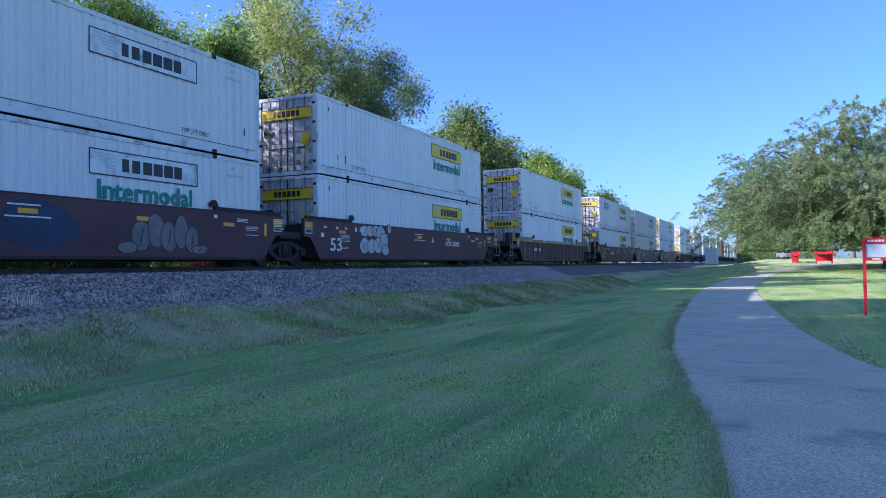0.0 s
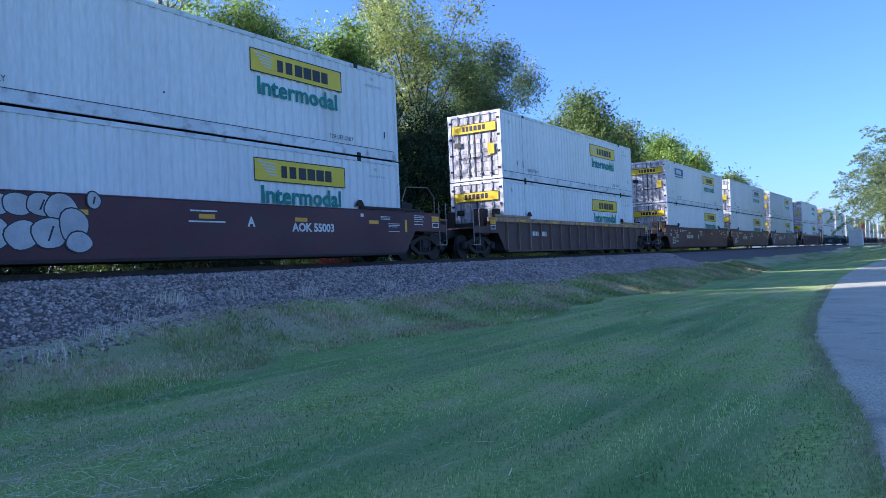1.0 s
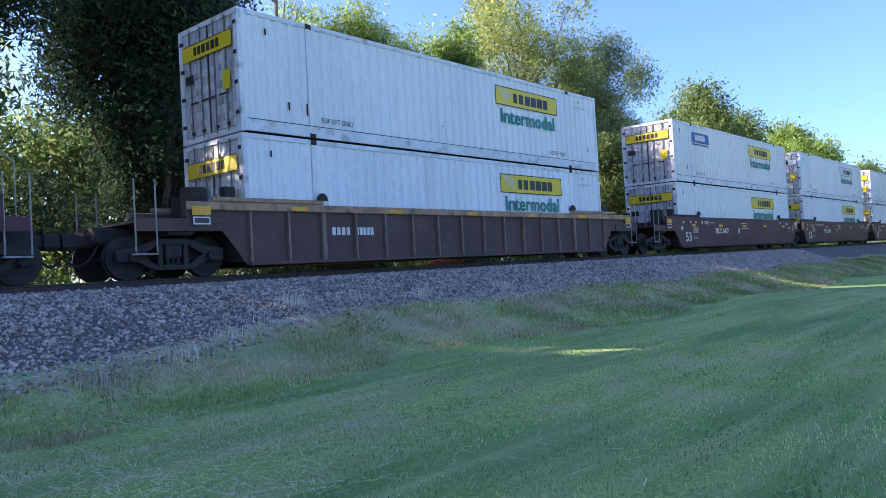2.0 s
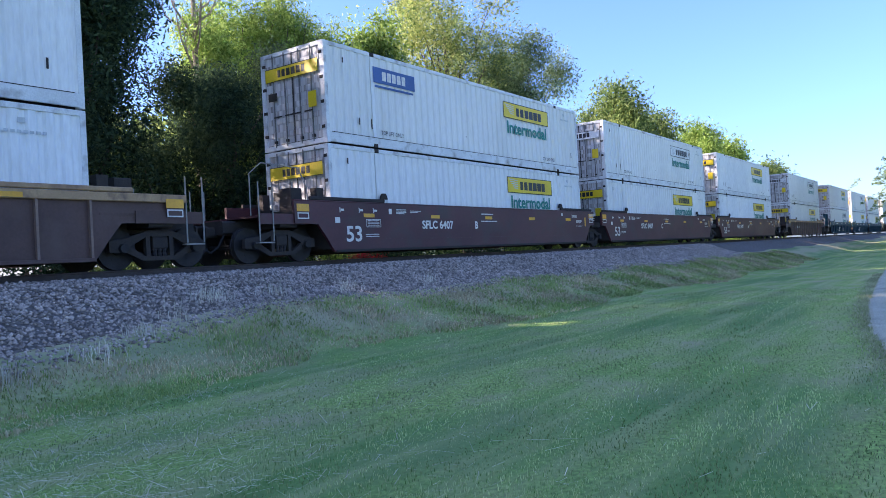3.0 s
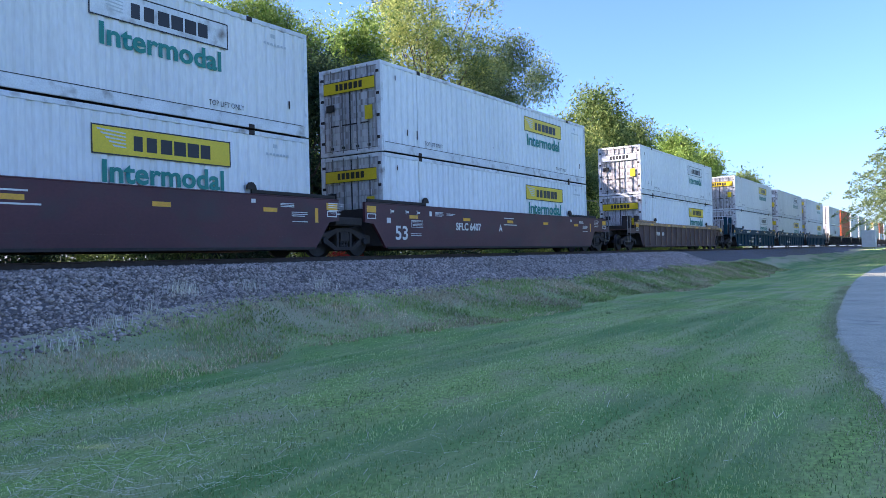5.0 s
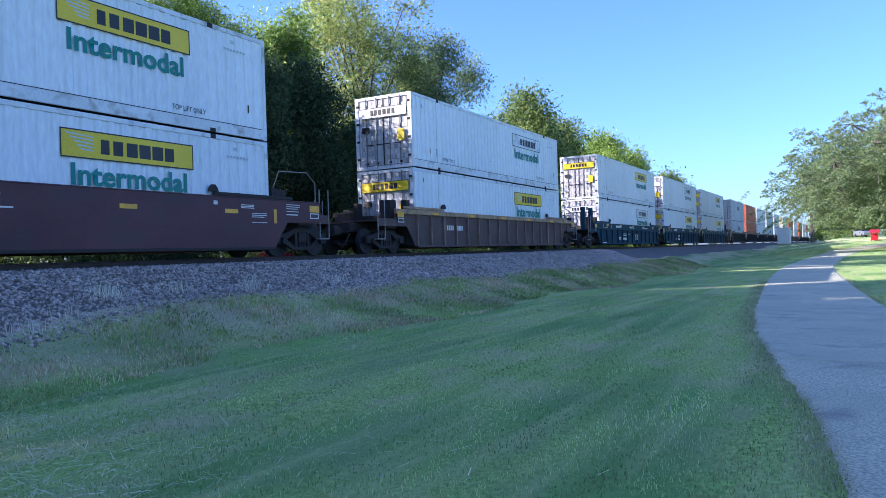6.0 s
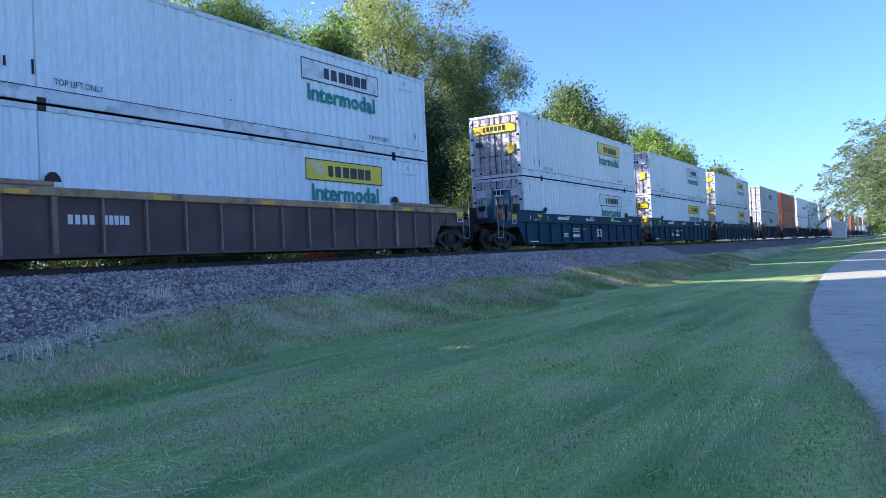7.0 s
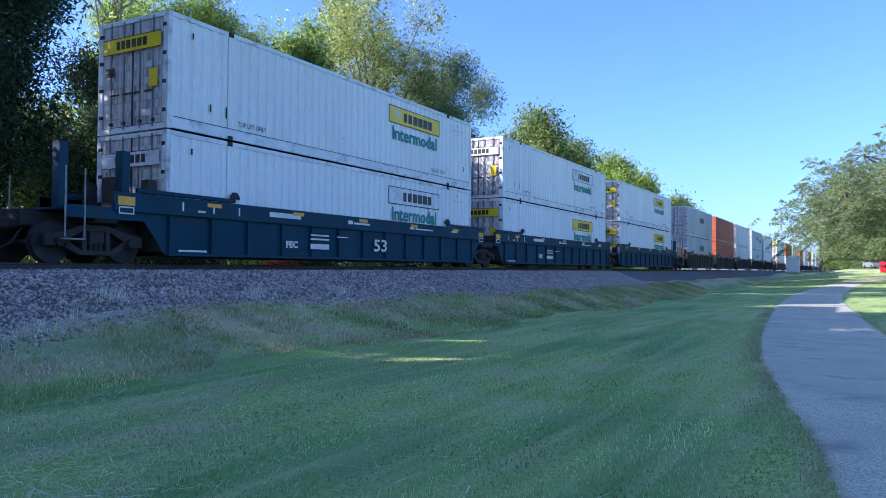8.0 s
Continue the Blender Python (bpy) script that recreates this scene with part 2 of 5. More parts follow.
def lawn_mat():
    """Lawn with worn and mown patches, turning to rough soil on the railway's verge."""
    m = mat("mown_lawn", (0.235, 0.365, 0.085), (0.33, 0.42, 0.125), 0.95, scale=0.5, fine=26, bump=0.8, stretch=(1, 0.6, 1), dirt=(0.42, 0.38, 0.2), dirt_amount=0.55, spec=0.1, grit=0.75)
    n, l = m.node_tree.nodes, m.node_tree.links
    bsdf = n["Principled BSDF"]
    old = bsdf.inputs["Base Color"].links[0].from_socket
    geo, sep = n.new("ShaderNodeNewGeometry"), n.new("ShaderNodeSeparateXYZ")
    l.new(geo.outputs["Position"], sep.inputs[0])
    ns = n.new("ShaderNodeTexNoise")
    ns.inputs["Scale"].default_value = 1.1
    l.new(geo.outputs["Position"], ns.inputs["Vector"])
    add = n.new("ShaderNodeMath")
    add.operation = "MULTIPLY_ADD"
    add.inputs[1].default_value = 2.4
    l.new(ns.outputs["Fac"], add.inputs[0])
    l.new(sep.outputs["X"], add.inputs[2])
    r = n.new("ShaderNodeMapRange")
    r.inputs["From Min"].default_value, r.inputs["From Max"].default_value = -7.9, -9.2
    l.new(add.outputs[0], r.inputs["Value"])
    x = n.new("ShaderNodeMix")
    x.data_type = "RGBA"
    l.new(r.outputs[0], x.inputs[0])
    l.new(old, x.inputs[6])
    x.inputs[7].default_value = (0.44, 0.39, 0.22, 1)
    # broad darker and greener swaths along the mowing
    mp, n2, r2, x2 = n.new("ShaderNodeMapping"), n.new("ShaderNodeTexNoise"), n.new("ShaderNodeMapRange"), n.new("ShaderNodeMix")
    mp.inputs["Scale"].default_value = (0.55, 0.12, 1)
    mp.inputs["Rotation"].default_value = (0, 0, 0.12)
    l.new(geo.outputs["Position"], mp.inputs["Vector"])
    l.new(mp.outputs[0], n2.inputs["Vector"])
    n2.inputs["Scale"].default_value = 1.0
    r2.inputs["From Min"].default_value, r2.inputs["From Max"].default_value = 0.45, 0.62
    r2.inputs["To Max"].default_value = 0.75
    l.new(n2.outputs["Fac"], r2.inputs["Value"])
    x2.data_type = "RGBA"
    l.new(r2.outputs[0], x2.inputs[0])
    l.new(x.outputs[2], x2.inputs[6])
    x2.inputs[7].default_value = (0.12, 0.25, 0.07, 1)
    mp3, n3, r3, x3 = n.new("ShaderNodeMapping"), n.new("ShaderNodeTexNoise"), n.new("ShaderNodeMapRange"), n.new("ShaderNodeMix")
    mp3.inputs["Scale"].default_value = (2.4, 0.16, 1)
    mp3.inputs["Rotation"].default_value = (0, 0, 0.08)
    l.new(geo.outputs["Position"], mp3.inputs["Vector"])
    l.new(mp3.outputs[0], n3.inputs["Vector"])
    n3.inputs["Scale"].default_value, n3.inputs["Detail"].default_value = 1.0, 5.0
    r3.inputs["From Min"].default_value, r3.inputs["From Max"].default_value = 0.5, 0.7
    r3.inputs["To Max"].default_value = 0.6
    l.new(n3.outputs["Fac"], r3.inputs["Value"])
    x3.data_type = "RGBA"
    l.new(r3.outputs[0], x3.inputs[0])
    l.new(x2.outputs[2], x3.inputs[6])
    x3.inputs[7].default_value = (0.46, 0.47, 0.21, 1)
    l.new(x3.outputs[2], bsdf.inputs["Base Color"])
    return m


LAWN = lawn_mat()

# ---- mesh tools ----


class Shape:
    """Collects plain faces for one mesh."""

    def __init__(self):
        self.v, self.f = [], []

    def add(self, verts, faces):
        k = len(self.v)
        self.v += [tuple(p) for p in verts]
        self.f += [tuple(k + i for i in q) for q in faces]
        return self

    def box(self, x0, x1, y0, y1, z0, z1, c=0.0):
        """A box; c: chamfer of its long edges along y."""
        if c:
            prof = [(x0 + c, z0), (x1 - c, z0), (x1, z0 + c), (x1, z1 - c), (x1 - c, z1), (x0 + c, z1), (x0, z1 - c), (x0, z0 + c)]
            k = len(prof)
            return self.add([(x, y0, z) for x, z in prof] + [(x, y1, z) for x, z in prof],
                            [tuple(range(k)), tuple(range(2 * k - 1, k - 1, -1))] + [(i, i + k, (i + 1) % k + k, (i + 1) % k) for i in range(k)])
        return self.add([(x0, y0, z0), (x1, y0, z0), (x1, y1, z0), (x0, y1, z0), (x0, y0, z1), (x1, y0, z1), (x1, y1, z1), (x0, y1, z1)],
                        [(0, 3, 2, 1), (4, 5, 6, 7), (0, 1, 5, 4), (1, 2, 6, 5), (2, 3, 7, 6), (3, 0, 4, 7)])

    def prism(self, poly, x0, x1):
        """A polygon in (y, z), counter-clockwise seen from +x, drawn out along x."""
        k = len(poly)
        return self.add([(x0, y, z) for y, z in poly] + [(x1, y, z) for y, z in poly],
                        [tuple(range(k - 1, -1, -1)), tuple(range(k, 2 * k))] + [(i, (i + 1) % k, (i + 1) % k + k, i + k) for i in range(k)])

    def tube(self, points, radii, sides=8, caps=True):
        pts = [Vector(p) for p in points]
        base = len(self.v)
        for i, p in enumerate(pts):
            d = (pts[min(i + 1, len(pts) - 1)] - pts[max(i - 1, 0)]).normalized()
            u = d.orthogonal().normalized() if i == 0 else (u - d * u.dot(d)).normalized()
            w = d.cross(u)
            r = radii[i] if isinstance(radii, (list, tuple)) else radii
            self.v += [tuple(p + (u * math.cos(a) + w * math.sin(a)) * r) for a in (2 * math.pi * s / sides for s in range(sides))]
        for i in range(len(pts) - 1):
            for s in range(sides):
                a, b = base + i * sides + s, base + i * sides + (s + 1) % sides
                self.f.append((a, b, b + sides, a + sides))
        if caps:
            self.f.append(tuple(base + s for s in range(sides - 1, -1, -1)))
            self.f.append(tuple(base + (len(pts) - 1) * sides + s for s in range(sides)))
        return self

    def disc(self, centre, r, axis="x", n=20, squash=1.0):
        cx, cy, cz = centre
        return self.add([(cx, cy + r * math.cos(a), cz + r * squash * math.sin(a)) for a in (2 * math.pi * i / n for i in range(n))], [tuple(range(n))])


def part(name, shape, material, parent=None, label="", smooth=False):
    """Links a shape, or a mesh, as one object under a thing or a part."""
    if isinstance(shape, Shape):
        me = bpy.data.meshes.new(name)
        me.from_pydata(shape.v, [], shape.f)
        if smooth:
            me.shade_smooth()
            me.set_sharp_from_angle(angle=radians(40))
    else:
        me = shape
    if not me.materials:
        me.materials.append(material)
    ob = new(name, me)
    if parent:
        ob.parent = parent
    if label:
        tagged(ob, label)
    return ob


def thing(name, label, category, group="", kind="", at=None):
    ob = tagged(new(name), label, category, group, kind)
    ob.empty_display_size = 0.3
    if at:
        ob.matrix_basis = at
    return ob


def letters(text, size, material, name, parent, m, bold=0.0, width=None, label=""):
    """Lettering with the built-in font, as a flat mesh. width: stretched to it."""
    cu = bpy.data.curves.new(name, "FONT")
    cu.body, cu.size, cu.offset, cu.resolution_u = text, size, bold, 3
    tmp = bpy.data.objects.new(name, cu)
    scene.collection.objects.link(tmp)
    me = bpy.data.meshes.new_from_object(tmp.evaluated_get(bpy.context.evaluated_depsgraph_get()))
    bpy.data.objects.remove(tmp)
    xs = [v.co.x for v in me.vertices]
    k = width / (max(xs) - min(xs)) if width else 1
    x0 = min(xs)
    for v in me.vertices:
        v.co = m @ Vector(((v.co.x - x0) * k, v.co.y, 0))
    return part(name, me, material, parent, label)


def side(x, y, z):
    """Pose of lettering on a wall that faces +x: it reads along +y."""
    return Matrix(((0, 0, 1, x), (1, 0, 0, y), (0, 1, 0, z), (0, 0, 0, 1)))


def plate(x, y0, y1, z0, z1):
    return Shape().box(x - 0.002, x, y0, y1, z0, z1)


def face(y, x0, x1, z0, z1):
    return Shape().box(x0, x1, y, y + 0.002, z0, z1)


def mesh_np(name, verts, faces, material):
    me = bpy.data.meshes.new(name)
    nf, k = faces.shape
    me.vertices.add(len(verts))
    me.vertices.foreach_set("co", np.ascontiguousarray(verts, dtype=np.float32).ravel())
    me.loops.add(nf * k)
    me.loops.foreach_set("vertex_index", np.ascontiguousarray(faces, dtype=np.int32).ravel())
    me.polygons.add(nf)
    me.polygons.foreach_set("loop_start", np.arange(0, nf * k, k, dtype=np.int32))
    me.update(calc_edges=True)
    me.materials.append(material)
    return me

# ---- ground, path and track ----
TRACK_X, RAIL_Z = -15.94, 1.70
rng = np.random.default_rng(7)


def toe(y):
    """Where the ballast ends on the near side."""
    return -11.5 + 1.5 * math.exp(-((y - 2) / 4.5) ** 2) - 0.25 * math.sin(y * 0.7)


def lie(x, y):
    """Height of the ground."""
    wave = 0.05 * math.sin(x * 0.35 + 1) * math.cos(y * 0.16) if abs(x) < 60 else 0
    bank = 0.0
    if x < -8.3:
        s = min(1, (-8.3 - x) / 4.2)
        bank = 0.95 * s * s * (3 - 2 * s)
    near = max(0, 1 - math.hypot(x, y) / 6)
    s = max(0, min(1, (y - 55) / 100))
    far = 2.1 * s * s * (3 - 2 * s) * max(0.6, min(1, (x + 16) / 14))
    return wave * (1 - near) + max(bank, far)


def grid(xs, ys, z):
    v = [(x, y, z(x, y)) for y in ys for x in xs]
    k = len(xs)
    f = [(j * k + i, j * k + i + 1, (j + 1) * k + i + 1, (j + 1) * k + i) for j in range(len(ys) - 1) for i in range(k - 1)]
    return Shape().add(v, f)


def ground():
    xs = [-1500, -500, -200, -100, -60, -40, -30, -24, -20, -16] + [-14 + 0.5 * i for i in range(40)] + [7, 9, 12, 16, 22, 30, 45, 70, 120, 300, 700, 1500]
    ys = [-1500, -400, -120, -60, -30, -15, -8] + [-4 + 0.75 * i for i in range(66)] + [46 + 3 * i for i in range(30)] + [140, 160, 190, 240, 320, 450, 700, 1200, 2500]
    tagged(part("ground", grid(xs, ys, lie), LAWN, smooth=True), "shaded mown lawn rising to a rough railway bank", "lawn", kind="structure")


def path_side(y):
    """x of the path's left edge, and its width."""
    k = [(-40, 1.0), (-10, 0.4), (0, 0.3), (3, 0.12), (6, -0.15), (8, -0.42), (10, -0.82), (12, -1.15), (14.5, -1.6), (20, -2.2), (30, -2.95), (42, -3.65), (52, -3.95), (57, -4.05),
         (70, -3.7), (82, -2.7), (90, -1.85), (101, 1.1), (112, 5.5), (125, 12), (140, 22)]
    for (a, p), (b, q) in zip(k, k[1:]):
        if a <= y <= b:
            s = (y - a) / (b - a)
            return p + (q - p) * s
    return k[-1][1]


def path():
    walkway = thing("pavement", "curving grey concrete footpath through the lawn", "footpath", kind="structure")
    ys = [-40, -28, -16, -8, -2, 4.8, 11.1, 17.2, 23.4, 29.6, 36, 43, 50, 58, 67, 77, 88, 98, 108, 118, 130, 140]
    for a, b in zip(ys, ys[1:]):
        sh, n = Shape(), (41 if a < 30 else 11)
        rows = [a + 0.008 + (b - a - 0.016) * i / (n - 1) for i in range(n)]
        cols = (0.0, 0.03, 0.5, 0.97, 1.0)
        v = []
        for y in rows:
            x0 = path_side(y) + 0.07 * noise.noise((0, y * 1.7, 0)) + 0.05 * noise.noise((3, y * 6.0, 0))
            w = 2.9 + (0.9 * max(0, (y - 85) / 20) if y > 85 else 0)
            for c in cols:
                x = x0 + w * c
                v.append((x, y, lie(x, y) + (0.008 if c in (0.0, 1.0) else 0.035)))
        k = len(cols)
        f = [(j * k + i, j * k + i + 1, (j + 1) * k + i + 1, (j + 1) * k + i) for j in range(n - 1) for i in range(k - 1)]
        part("slab", sh.add(v, f), PATHM, walkway)


def track():
    bed = thing("railway_track", "steel rails on timber sleepers in grey ballast", "railway track", kind="structure")
    prof = lambda y: [(-21.5, 0.9), (-18.6, 1.46), (-17.6, 1.56), (TRACK_X, 1.5), (-14.3, 1.56), (-13.55, 1.44), (0.5 * (-13.4 + toe(y)), 1.06), (toe(y), lie(toe(y), y) - 0.03)]
    ys = [-60, -30, -15] + [-8 + i for i in range(70)] + [65 + 5 * i for i in range(14)] + [140, 180, 240, 320, 420, 600, 900]
    v, f = [], []
    for y in ys:
        v += [(x, y, z) for x, z in prof(y)]
    k = 8
    f = [(j * k + i, j * k + i + 1, (j + 1) * k + i + 1, (j + 1) * k + i) for j in range(len(ys) - 1) for i in range(k - 1)]
    part("ballast_bed", Shape().add(v, f), BALLAST, bed)
    for s in (-1, 1):
        x = TRACK_X + s * 0.755
        sh = Shape().box(x - 0.075, x + 0.075, -60, 900, RAIL_Z - 0.18, RAIL_Z - 0.16)
        sh.box(x - 0.01, x + 0.01, -60, 900, RAIL_Z - 0.16, RAIL_Z - 0.04).box(x - 0.036, x + 0.036, -60, 900, RAIL_Z - 0.04, RAIL_Z, 0.008)
        part("rail", sh, RAILSTEEL, bed)
    tie = Shape().box(-1.3, 1.3, -0.11, 0.11, -0.16, 0.02)
    me = bpy.data.meshes.new("sleeper")
    me.from_pydata(tie.v, [], tie.f)
    for i in range(150):
        ob = part("sleeper", me, TIE, bed)
        ob.location = (TRACK_X, 2 + 0.52 * i, RAIL_Z - 0.19)
    # loose stones over the slope, thinner further off
    n = 41000
    y = 1.5 + 46 * rng.random(n) ** 1.35
    t = rng.random(n)
    tx = np.array([toe(b) for b in y]) + 0.45 * rng.random(n) ** 2
    x = tx + (-14.2 - tx) * t
    z = np.empty(n)
    for i in range(n):
        p = prof(y[i])
        z[i] = np.interp(x[i], [q[0] for q in p], [q[1] for q in p]) if x[i] < p[-1][0] else lie(x[i], y[i])
    size = rng.uniform(0.018, 0.048, n) * (1 + 0.012 * y)
    octa = np.array([(1, 0, 0), (-1, 0, 0), (0, 1, 0), (0, -1, 0), (0, 0, 1), (0, 0, -1)], float)
    jit = rng.uniform(0.65, 1.25, (n, 6, 1)) * octa[None] + rng.uniform(-0.25, 0.25, (n, 6, 3))
    a = rng.random(n) * 6.28
    c, s = np.cos(a)[:, None], np.sin(a)[:, None]
    rot = np.stack([jit[..., 0] * c - jit[..., 1] * s, jit[..., 0] * s + jit[..., 1] * c, jit[..., 2] * 0.75], -1)
    v = rot * size[:, None, None] + np.stack([x, y, z + 0.01], -1)[:, None]
    tri = np.array([(0, 2, 4), (2, 1, 4), (1, 3, 4), (3, 0, 4), (2, 0, 5), (1, 2, 5), (3, 1, 5), (0, 3, 5)])
    f = (tri[None] + 6 * np.arange(n)[:, None, None]).reshape(-1, 3)
    stones = part("ballast_stones", mesh_np("ballast_stones", v.reshape(-1, 3), f, STONE), STONE)
    tagged(stones, "loose grey crushed stones down the track bank", "ballast", kind="stuff")


def blades(name, pos, height, width, lean, material, label, category):
    """One joined mesh of bent grass blades."""
    n = len(pos)
    a = rng.random(n) * 6.2832
    d = np.stack([np.cos(a), np.sin(a), 0 * a], -1)
    w = np.stack([-np.sin(a), np.cos(a), 0 * a], -1) * width[:, None] / 2
    up = np.array([0, 0, 1.0])
    mid = pos + up * (height * 0.6)[:, None] + d * (lean * height * 0.25)[:, None]
    tip = pos + up * (height * (1 - 0.25 * lean))[:, None] + d * (lean * height * 0.8)[:, None]
    v = np.stack([pos - w, pos + w, mid + w * 0.7, mid - w * 0.7, tip], 1).reshape(-1, 3)
    base = 5 * np.arange(n)[:, None]
    f = np.concatenate([base + np.array([0, 1, 2]), base + np.array([0, 2, 3]), base + np.array([3, 2, 4])])
    tagged(part(name, mesh_np(name, v, f, material), material), label, category, kind="stuff")


def on_path(x, y):
    e = path_side(y)
    return e + 0.06 < x < e + 2.84


def grass():
    # mown lawn, dense close by
    n = 160000
    r = 1.8 + 24 * rng.random(n) ** 1.5
    az = np.radians(rng.uniform(-14, 76, n))
    ring = rng.random(n) < 0.16
    r = np.where(ring, 0.25 + 11 * rng.random(n) ** 0.7, r)
    az = np.where(ring, rng.random(n) * 6.2832, az)
    x, y = -np.sin(az) * r, np.cos(az) * r
    keep = np.array([x[i] > -9.3 and not on_path(x[i], y[i]) for i in range(n)])
    x, y, r = x[keep], y[keep], r[keep]
    z = np.array([lie(a, b) for a, b in zip(x, y)])
    patch = np.array([noise.noise((a * 0.9, b * 0.9, 3)) for a, b in zip(x, y)])
    h = rng.uniform(0.018, 0.045, len(x)) * (1 + 0.6 * patch)
    blades("lawn_grass", np.stack([x, y, z - 0.004], -1), h, 0.0045 + 0.0006 * r, rng.uniform(0.3, 1.0, len(x)), BLADE, "short mown green lawn grass in shade", "grass")
    # ragged fringe along the path
    m = 16000
    y = 2.5 + 32 * rng.random(m) ** 1.3
    x = np.array([path_side(b) for b in y]) + np.where(rng.random(m) < 0.75, rng.normal(-0.04, 0.13, m), 2.9 + rng.normal(0.04, 0.13, m))
    z = np.array([lie(a, b) for a, b in zip(x, y)])
    blades("path_fringe_grass", np.stack([x, y, z], -1), rng.uniform(0.02, 0.05, m), 0.005 + 0.0007 * y, rng.uniform(0.6, 1.4, m), FRINGE, "ragged grass creeping over the path edge", "grass")
    # rough grass on the bank
    m = 115000
    y = 1 + 55 * rng.random(m) ** 1.4
    x = rng.uniform(-12.3, -8.2, m)
    tuft = np.array([noise.noise((a * 1.3, b * 0.8, 9)) + 0.5 * noise.noise((a * 4, b * 3, 5)) for a, b in zip(x, y)])
    tx = np.array([toe(b) for b in y])
    edge = -8.75 + 0.35 * np.sin(y * 0.45)
    keep = (x < edge + 0.3 * tuft) & (x > tx - 0.15 + 0.5 * rng.random(m)) & (tuft > -1.2 + 0.3 * rng.random(m))
    x, y, tuft = x[keep], y[keep], tuft[keep]
    z = np.array([lie(a, b) for a, b in zip(x, y)])
    h = rng.uniform(0.04, 0.11, len(x)) * (1 + 0.9 * np.clip(tuft, -0.5, 1))
    blend = np.array([noise.noise((a * 0.7, b * 0.45, 21)) + 0.6 * noise.noise((a * 2.5, b * 2.0, 13)) for a, b in zip(x, y)]) + rng.normal(0, 0.22, len(x))
    for pick, name, leaf, label in ((blend < 0.0, "bank_grass", WEED, "long rough green grass and weeds on the bank"), (blend >= 0.0, "dry_bank_grass", DRYWEED, "long dry straw-coloured grass on the bank")):
        k = pick.sum()
        blades(name, np.stack([x, y, z - 0.01], -1)[pick], h[pick], (0.009 + 0.0008 * y)[pick], rng.uniform(0.6, 1.8, k), leaf, label, "grass")
    # dry clumps at the foot of the ballast
    px, py = [], []
    for cy, cx, cnt in ((9.0, -11.9, 110), (10.6, -11.9, 60), (7.9, -11.4, 40), (12.6, -11.7, 40), (5.8, -10.3, 70), (4.4, -10.0, 90), (15.5, -11.6, 40), (6.9, -10.9, 40)):
        px.append(rng.normal(cx, 0.14, cnt))
        py.append(rng.normal(cy, 0.2, cnt))
    x, y = np.concatenate(px), np.concatenate(py)
    z = np.array([max(lie(a, b), 0.95 - (a + 11.5) * 0.3 if a < -11.5 else 0) for a, b in zip(x, y)])
    blades("dry_weed_clumps", np.stack([x, y, z - 0.02], -1), rng.uniform(0.14, 0.34, len(x)), np.full(len(x), 0.01), rng.uniform(0.2, 1.1, len(x)), STRAW, "dry straw-coloured weed clumps beside the ballast", "weeds")
    # cut straw lying on the lawn
    m = 3600
    az = np.radians(np.concatenate([rng.normal(64, 9, m - 900), rng.normal(44, 13, 900)]))
    r = np.concatenate([rng.uniform(5.6, 10.5, m - 900), rng.uniform(4.5, 12, 900)])
    x, y = -np.sin(az) * r, np.cos(az) * r
    z = np.array([lie(a, b) for a, b in zip(x, y)]) + rng.uniform(0.02, 0.05, m)
    a = rng.normal(1.05, 0.45, m)
    ln, wd = 0.015 + 0.1 * rng.random(m) ** 2.4, rng.uniform(0.0012, 0.0034, m)
    d = np.stack([np.cos(a) * ln, np.sin(a) * ln, rng.normal(0, 0.02, m)], -1)
    w = np.stack([-np.sin(a) * wd, np.cos(a) * wd, 0 * a], -1)
    p = np.stack([x, y, z], -1)
    v = np.stack([p - d - w, p + d - w, p + d + w, p - d + w], 1).reshape(-1, 3)
    f = 4 * np.arange(m)[:, None] + np.arange(4)
    tagged(part("straw", mesh_np("straw", v, f, STRAW), STRAW), "dry cut straw scattered over the mown lawn", "straw", kind="stuff")


ground()
path()
track()
grass()

# ---- the train ----
SPEED = 17.885
HW = 1.30                  # half a container's width
CH = 2.88                  # a container's height
train = []                 # (thing, y at the start, z)


def corrugated(x, y0, y1, z0, z1, out, pitch=0.336, depth=0.034):
    """A vertical-ribbed sheet; out: +1 or -1, the way that it faces."""
    n = max(1, round((y1 - y0) / pitch))
    p = (y1 - y0) / n
    line = []
    for i in range(n):
        a = y0 + i * p
        line += [(a, 0), (a + p * 0.4, 0), (a + p * 0.56, -depth), (a + p * 0.84, -depth)]
    line.append((y1, 0))
    v = [(x + out * d, y, z) for y, d in line for z in (z0, z1)]
    f = [(2 * i, 2 * i + 2, 2 * i + 3, 2 * i + 1) if out > 0 else (2 * i + 1, 2 * i + 3, 2 * i + 2, 2 * i) for i in range(len(line) - 1)]
    return Shape().add(v, f)


